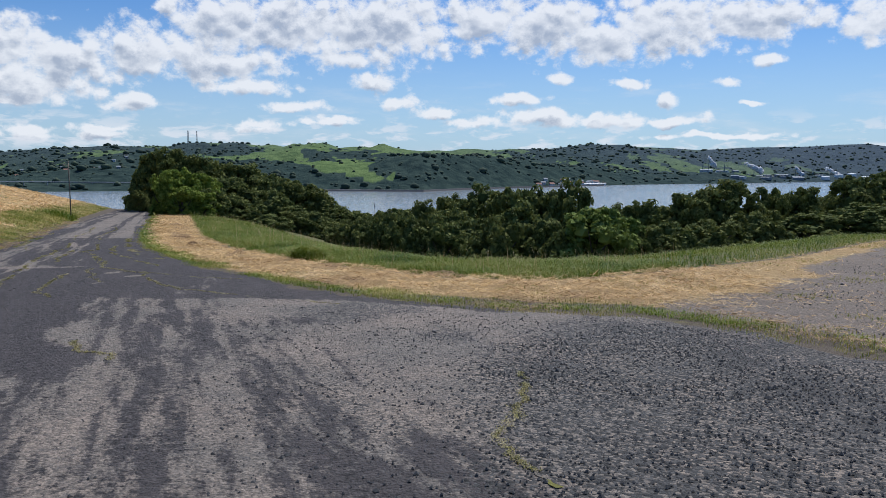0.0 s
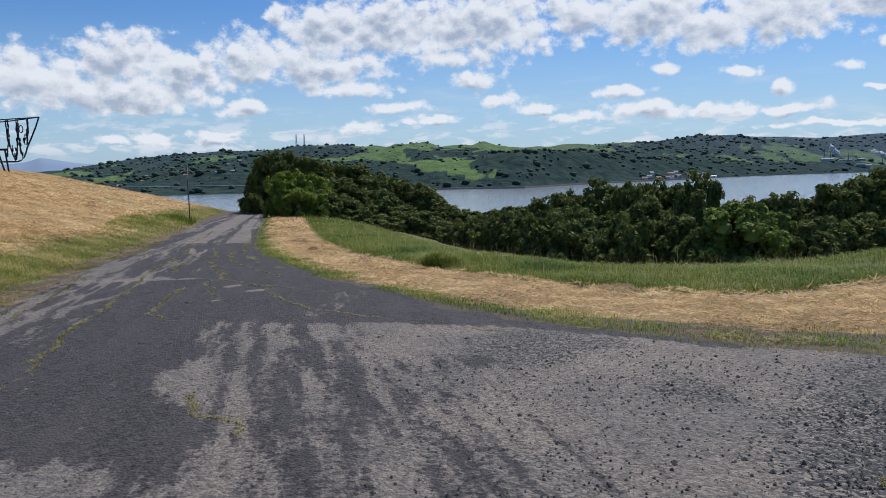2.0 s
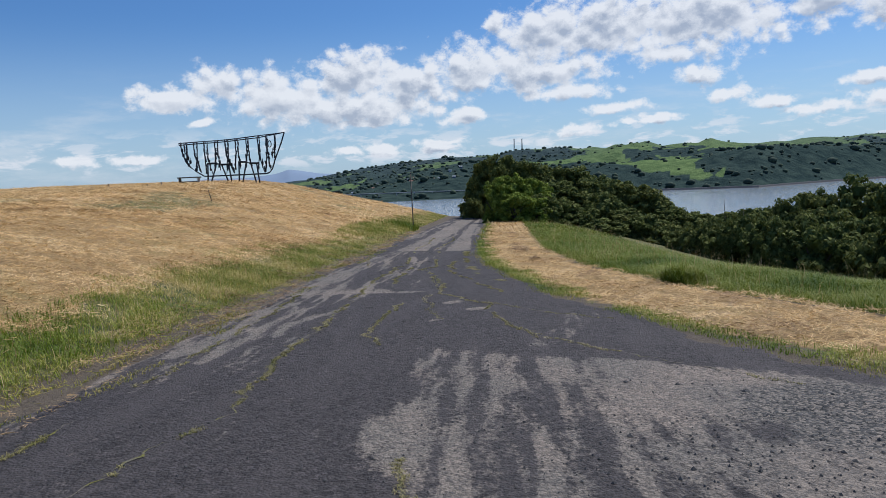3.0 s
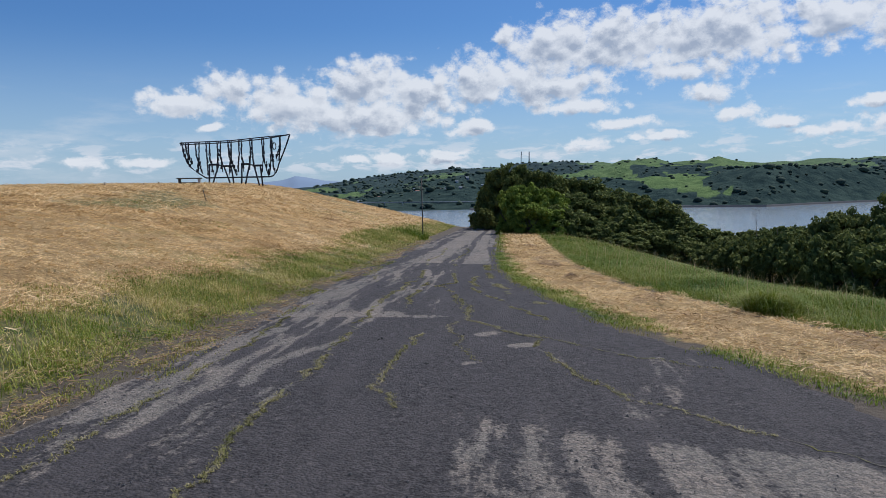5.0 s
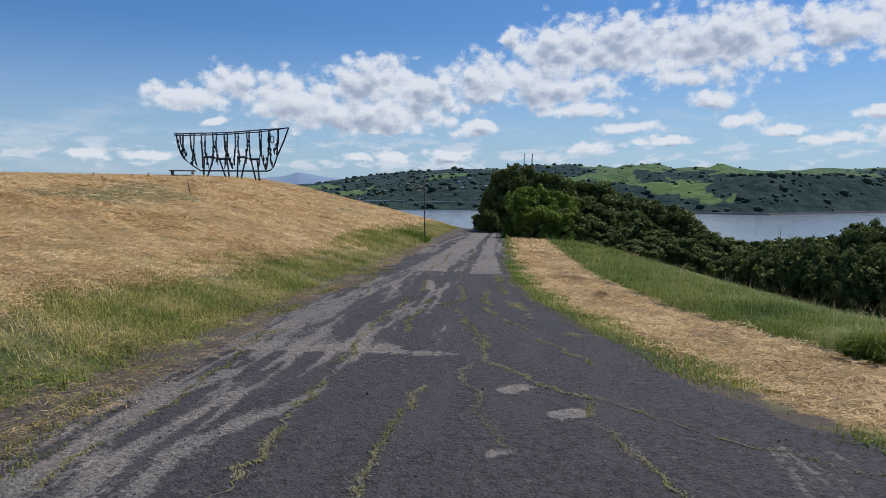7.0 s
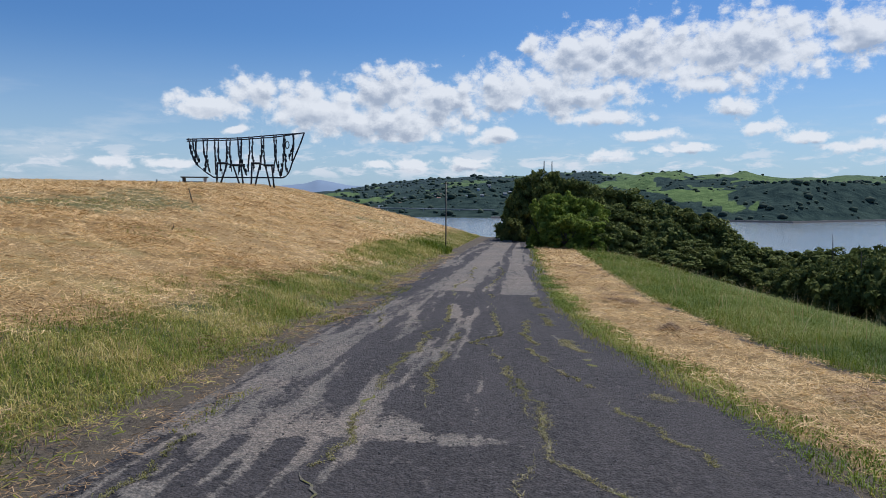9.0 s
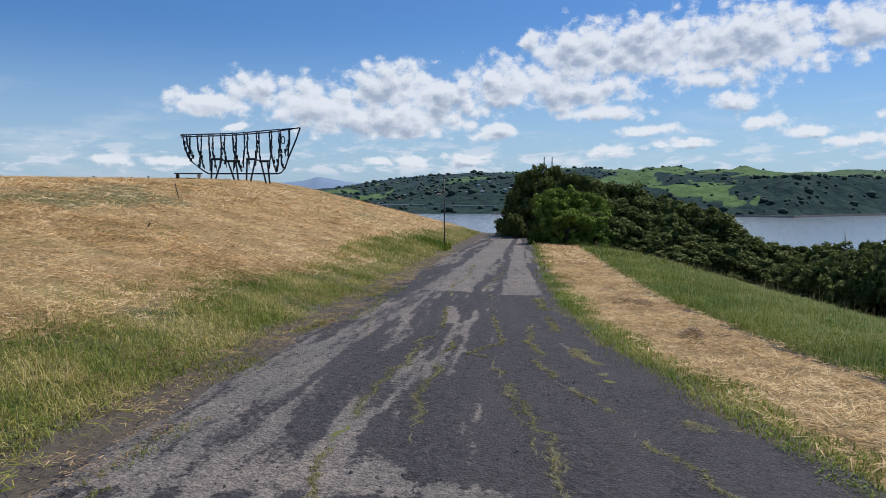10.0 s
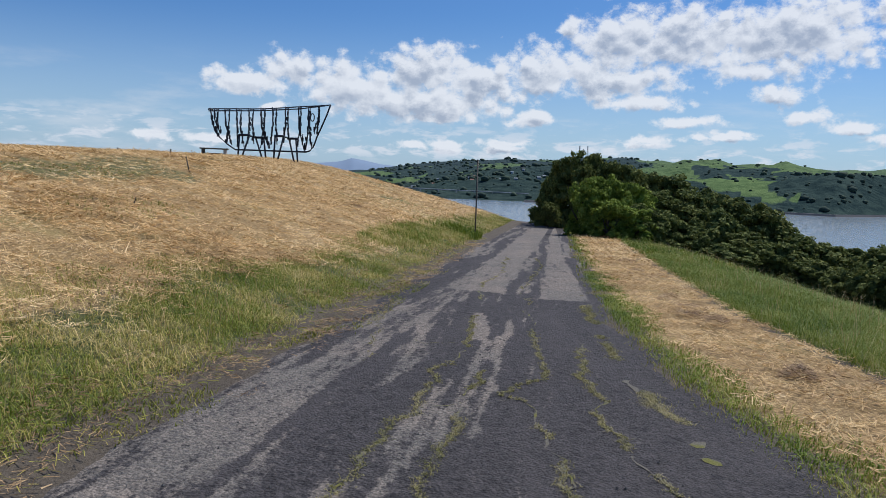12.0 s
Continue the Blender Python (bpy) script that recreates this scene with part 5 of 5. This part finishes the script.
        for (a, w0), (b, w1) in (((u0, -0.62), (u0 - 3, -0.8)), (((u0 + u1) / 2 - 2, -0.62), (u0 + 14, -0.7)), (((u0 + u1) / 2, 0.62), (u1 - 18, 0.8)), ((u1 - 10, 0.62), (u1 + 2, 0.7))):
            top_p, foot = at(a, 136, w0), at(b, 260, w1)
            foot.z = float(height(foot.x, foot.y)) - 0.15
            bar("leg", [top_p, foot], 0.075, "", trestle)


def build_table():
    """Picnic table: a thick top on two concrete stands, with benches."""
    x, y = -53.4, 56.4
    root = new("picnic_table")
    root.location, root.rotation_euler = (x, y, float(height(x, y)) - 0.22), (0, 0, 0.70)
    tagged(root, "weathered picnic table with concrete stands on the hilltop", "table")
    bm = bmesh.new()
    box(bm, (2.2, 0.85, 0.10), (0, 0, 0.80), bevel=0.02)
    part("tabletop", bm_mesh("tabletop", bm, TIMBER), root)
    for k in (-0.85, 0.85):
        bm = bmesh.new()
        box(bm, (0.22, 0.6, 0.80), (k, 0, 0.38), bevel=0.03)
        part("stand", bm_mesh("stand", bm, CONCRETE if k > 0 else TIMBER), root)
    for k in (-0.75, 0.75):
        bm = bmesh.new()
        box(bm, (1.5, 0.3, 0.08), (0, k, 0.40), bevel=0.02)
        box(bm, (0.15, 0.25, 0.46), (-0.6, k, 0.18))
        box(bm, (0.15, 0.25, 0.46), (0.6, k, 0.18))
        part("bench", bm_mesh("bench", bm, TIMBER), root)


def build_post():
    d, b = 33.0, radians(27.4)
    x, y = -7.69 - math.sin(b) * d, 14.52 + math.cos(b) * d
    z = float(height(x, y)) - 0.25
    root = new("marker_post")
    root.location = (x, y, z)
    tagged(root, "thin rusty metal post standing in roadside grass", "post")
    bm = tube(bmesh.new(), [(0, 0, 0), (0.004, 0, 1.2), (-0.01, 0, 1.63 - z)], [0.036, 0.034, 0.034], 8)
    part("shaft", bm_mesh("shaft", bm, POST, True), root)
    bm = tube(bmesh.new(), [(-0.01, 0, 1.62 - z), (-0.01, 0, 1.68 - z)], [0.042, 0.03], 8)
    part("cap", bm_mesh("cap", bm, POST, True), root)
    P = np.array([x, y, 0]) + np.concatenate([RNG.normal(0, 0.75, (1600, 2)), np.zeros((1600, 1))], 1)
    P[:, :2] += np.array([-0.9272, -0.3746]) * 0.45
    P = P[sn(P[:, 0], P[:, 1])[1] < -4.55]
    P[:, 2] = height(P[:, 0], P[:, 1])
    stuff("post_grass", [blades(P, 0.42, 0.03, 0.45)], TALL, "clump of tall green grass round the post", "grass")


def build_stake(name, x, y, tall, lean, thick, label):
    root = new(name)
    root.location = (x, y, float(height(x, y)) - 0.08)
    tagged(root, label, "stake")
    bm = tube(bmesh.new(), [(0, 0, 0), (lean * 0.5, 0, tall * 0.5), (lean, 0.01, tall)], [thick, thick, thick * 0.8], 7)
    part("shaft", bm_mesh("shaft", bm, TIMBER, True), root)
    bm = tube(bmesh.new(), [(lean, 0.01, tall - 0.01), (lean * 1.05, 0.01, tall + 0.05)], [thick * 1.25, thick * 0.7], 7)
    part("tip", bm_mesh("tip", bm, POST, True), root)


def build_twig(az, d, tall, seed):
    """A bare dead branch standing out of the scrub."""
    rng = random.Random(seed)
    x, y = -3.71 - math.sin(radians(az)) * d, 6.87 + math.cos(radians(az)) * d
    root = new("dead_branch")
    root.location = (x, y, float(height(x, y)) - 0.2)
    tagged(root, "thin bare dead branch standing out of the scrub", "branch", group="dead branches in the scrub")
    bm = tube(bmesh.new(), [(0, 0, 0), (0.06, 0.02, tall * 0.5), (-0.05, 0.0, tall)], [0.035, 0.025, 0.008], 6)
    part("stem", bm_mesh("stem", bm, BARK, True), root)
    for k in range(4):
        z, a = tall * (0.55 + 0.1 * k), rng.uniform(0, 6.28)
        bm = tube(bmesh.new(), [(0.0, 0, z), (math.cos(a) * 0.22, math.sin(a) * 0.22, z + 0.35)], [0.014, 0.005], 5)
        part("twig", bm_mesh("twig", bm, BARK, True), root)


for az, d, tall, seed in ((2.1, 47, 4.3, 1), (0.6, 45, 3.6, 2)):
    build_twig(az, d, tall, seed)
build_sculpture()
build_table()
build_post()
build_stake("wooden_stake", -28.4, 32.4, 0.62, -0.22, 0.022, "thin leaning dead stalk on the mown hillside")
build_stake("wooden_stake", -48.0, 46.3, 0.30, 0.03, 0.06, "short dark stake on the hill crest")
build_stake("wooden_stake", -47.3, 47.1, 0.38, 0.0, 0.05, "short dark stake on the hill crest")
build_stake("wooden_stake", -57.0, 50.2, 0.35, 0.0, 0.06, "short dark stake on the hill crest")
build_stake("broken_stick", -20.4, 24.0, 0.22, 0.14, 0.012, "pale broken stick lying in the cut hay")


# ---- far shore: woods, houses, works ----
def polar(az, r, lift=0.0):
    x, y = -math.sin(radians(az)) * r, math.cos(radians(az)) * r
    return x, y, float(shore_height(np.array(az), np.array(r))) + lift


def house(name, az, r, w, d, h, wall, roof, label, category, pitch=0.35):
    x, y, z = polar(az, r, -1.0)
    root = new(name)
    root.location, root.rotation_euler = (x, y, z), (0, 0, radians(az) + ((az * 37.7) % 1 - 0.5))
    tagged(root, label, category)
    bm = bmesh.new()
    box(bm, (w, d, h + 1), (0, 0, (h + 1) / 2))
    part("wall", bm_mesh("wall", bm, wall), root)
    bm = bmesh.new()
    e = 0.5
    ridge = h + 1 + d * pitch
    pts = [(-w / 2 - e, -d / 2 - e, h + 1), (w / 2 + e, -d / 2 - e, h + 1), (w / 2 + e, d / 2 + e, h + 1), (-w / 2 - e, d / 2 + e, h + 1), (-w / 2 - e, 0, ridge), (w / 2 + e, 0, ridge)]
    v = [bm.verts.new(p) for p in pts]
    for q in ((0, 1, 5, 4), (2, 3, 4, 5), (1, 2, 5), (3, 0, 4), (3, 2, 1, 0)):
        bm.faces.new([v[i] for i in q])
    part("roof", bm_mesh("roof", bm, roof), root)
    for k in (-0.25, 0.25):
        bm = bmesh.new()
        box(bm, (w * 0.16, 0.2, h * 0.4), (w * k, -d / 2 - 0.05, 1 + h * 0.5))
        part("window", bm_mesh("window", bm, STACK), root)


def build_far_town():
    rng = random.Random(9)
    for i in range(18):
        az = rng.uniform(-11.5, -7.0)
        r = float(np.interp(az, *SHORE)) + rng.uniform(14, 60)
        house("house", az, r, rng.uniform(7, 12), rng.uniform(6, 8), rng.uniform(3, 5), TANK if i % 3 else WHITE, ROOF if i % 2 == 0 else STACK, "small pale waterfront house on the far shore", "house")
    for i in range(3):
        az = -10.6 - i * 0.55
        house("warehouse", az, float(np.interp(az, *SHORE)) + 14, 22, 9, 3.5, WHITE, WHITE, "long white waterfront shed on the far shore", "warehouse", 0.12)
    for i in range(18):
        az = rng.uniform(22, 33)
        r = float(np.interp(az, *SHORE)) + rng.uniform(160, 620)
        house("house", az, r, rng.uniform(5, 8), rng.uniform(4, 5.5), rng.uniform(2.2, 3.4), STACK if i % 3 else TANK, STACK if i % 4 else ROOF, "small hillside house among trees across the water", "house")
    for i in range(34):
        az = rng.uniform(-33, -19.0)
        r = float(np.interp(az, *SHORE)) + rng.uniform(60, 420)
        house("works_building", az, r, rng.uniform(12, 34), rng.uniform(10, 18), rng.uniform(3, 8), STACK if i % 3 else TANK, STACK, "pale industrial building on the far shore", "building", 0.1)
    for i in range(7):
        az = -27.2 - i * 0.8
        x, y, z = polar(az, float(np.interp(az, *SHORE)) + 60 + 40 * (i % 3), -1)
        root = tagged(new("storage_tank"), "round white storage tank at the waterfront works", "tank", group="tanks at the works")
        root.location = (x, y, z)
        bm = tube(bmesh.new(), [(0, 0, 0), (0, 0, 10)], 12, 20)
        part("shell", bm_mesh("shell", bm, WHITE), root)
        bm = tube(bmesh.new(), [(0, 0, 10), (0, 0, 11), (0, 0, 12)], [12.3, 9, 1], 20)
        part("lid", bm_mesh("lid", bm, TANK), root)
    for az, tall in ((-19.1, 34), (-19.5, 30), (-20.6, 24), (-22.6, 32), (-23.1, 24), (-24.5, 28), (-25.3, 24), (-26.4, 22)):
        x, y, z = polar(az, float(np.interp(az, *SHORE)) + 260, -1)
        root = tagged(new("chimney"), "tall grey works chimney on the far shore", "chimney", group="chimneys at the works")
        root.location = (x, y, z)
        bm = tube(bmesh.new(), [(0, 0, 0), (0, 0, tall)], [1.2, 0.8], 10)
        part("shaft", bm_mesh("shaft", bm, STACK), root)
        bm = tube(bmesh.new(), [(0, 0, tall), (0, 0, tall + 1)], 1.0, 10)
        part("rim", bm_mesh("rim", bm, TANK), root)
    iv, jf = ico()
    for az, tall, length in ((-19.6, 20, 16), (-22.3, 14, 46), (-25.4, 8, 20), (-27.4, 6, 40)):
        x, y, z = polar(az, float(np.interp(az, *SHORE)) + 250, tall)
        rr = np.random.default_rng(int(-az * 10))
        V, F, b = [], [], 0
        for j in range(26):
            f = j / 25
            c = np.array([x, y, z]) + np.array([0.9, -0.35, 0]) * (-(f - 0.7) * length) + [0, 0, f * 22 + rr.normal(0, 2.5)]
            V.append(c + iv * (8 - 5.0 * f) * rr.uniform(0.7, 1.2) * (0.8 + 0.4 * rr.random((len(iv), 1))))
            F.append(jf + b)
            b += len(iv)
        tagged(new("steam_plume", raw_mesh("steam_plume", np.concatenate(V), np.concatenate(F), [STEAM], None, True)), "white steam drifting from the far works", "steam", kind="stuff")
    # low embankment along the far waterline
    a = np.arange(-12, 24, 0.25)
    rs = np.interp(a, *SHORE) - 16
    rows = [np.stack([-np.sin(np.radians(a)) * (rs + o), np.cos(np.radians(a)) * (rs + o), np.full(len(a), WATER_Z + h)], -1) for o, h in ((-4, -1.0), (-1.5, 2.6), (3, 2.6), (6, -1.0))]
    tagged(new("embankment", raw_mesh("embankment", np.concatenate(rows), grid_faces(4, len(a)), [MUD])), "low grey railway embankment along the far waterline", "embankment", kind="structure")
    # two masts on the far crest
    for az in (19.05, 19.65):
        x, y, z = polar(az, 2580)
        root = tagged(new("radio_mast"), "slim lattice radio mast on the far crest", "mast", group="masts on the crest")
        root.location = (x, y, z - 4)
        for dx, dy in ((-2, -2), (2, -2), (0, 2)):
            bm = tube(bmesh.new(), [(dx * 1.4, dy * 1.4, 0), (dx * 0.5, dy * 0.5, 62)], 0.7, 6)
            part("leg", bm_mesh("leg", bm, STACK), root)
        for h in range(8, 62, 8):
            bm = tube(bmesh.new(), [(-2.6 + h * 0.02, -2, h), (2.6 - h * 0.02, -2, h + 6)], 0.35, 6)
            part("brace", bm_mesh("brace", bm, STACK), root)


def build_bridge():
    root = tagged(new("viaduct"), "low pale road viaduct along the far shore", "bridge")
    root.location = (-math.sin(radians(28)) * 1090, math.cos(radians(28)) * 1090, WATER_Z)
    inv = Matrix.Translation(-root.location)
    pts = []
    for az in np.arange(23.4, 36.1, 0.7):
        r = 1150
        pts.append(Vector((-math.sin(radians(az)) * r, math.cos(radians(az)) * r, 1.6 - r * math.tan(radians(1.50 - 0.012 * (az - 23))))))
    bm = tube(bmesh.new(), [inv @ p for p in pts], 0.8, 6)
    part("deck", bm_mesh("deck", bm, STACK), root)
    for p in pts[::2]:
        bm = tube(bmesh.new(), [inv @ Vector((p.x, p.y, WATER_Z - 2)), inv @ p], 0.8, 6)
        part("pier", bm_mesh("pier", bm, CONCRETE), root)


def build_far_woods():
    rng = np.random.default_rng(23)
    az, k = rng.uniform(-34, 36, 90000), rng.random(90000) ** 0.9
    rs = np.interp(az, *SHORE)
    r = rs + (0.012 + 0.985 * k) * (np.minimum(rs + 1500, 4300) - rs)
    ok = rng.random(len(az)) < (0.006 + 0.05 * wooded(az, r)) * np.interp(r, [1000, 4000], [1.0, 0.45]) * (1 - 0.85 * step(k, 0.8, 0.92))
    az, r = az[ok], r[ok]
    P = np.stack([-np.sin(np.radians(az)) * r, np.cos(np.radians(az)) * r, shore_height(az, r)], 1)
    iv, jf = ico()
    size = np.clip(rng.lognormal(0.95, 0.45, len(P)), 1.2, 6.0) * (1 + r / 9000)
    V = iv[None] * (size[:, None] * (0.75 + 0.5 * rng.random((len(P), len(iv)))))[..., None] * [1.2, 1.2, 0.80] + P[:, None, :] + (size * [[0], [0], [0.25]]).T[:, None, :]
    F = jf[None] + (np.arange(len(P)) * len(iv))[:, None, None]
    me = raw_mesh("far_woods", V.reshape(-1, 3), F.reshape(-1, 3), [FAR_WOOD], None, True)
    tagged(new("far_woods", me), "dark green oak woods on the far hills", "woods", kind="stuff")


build_far_town()
build_bridge()
build_far_woods()
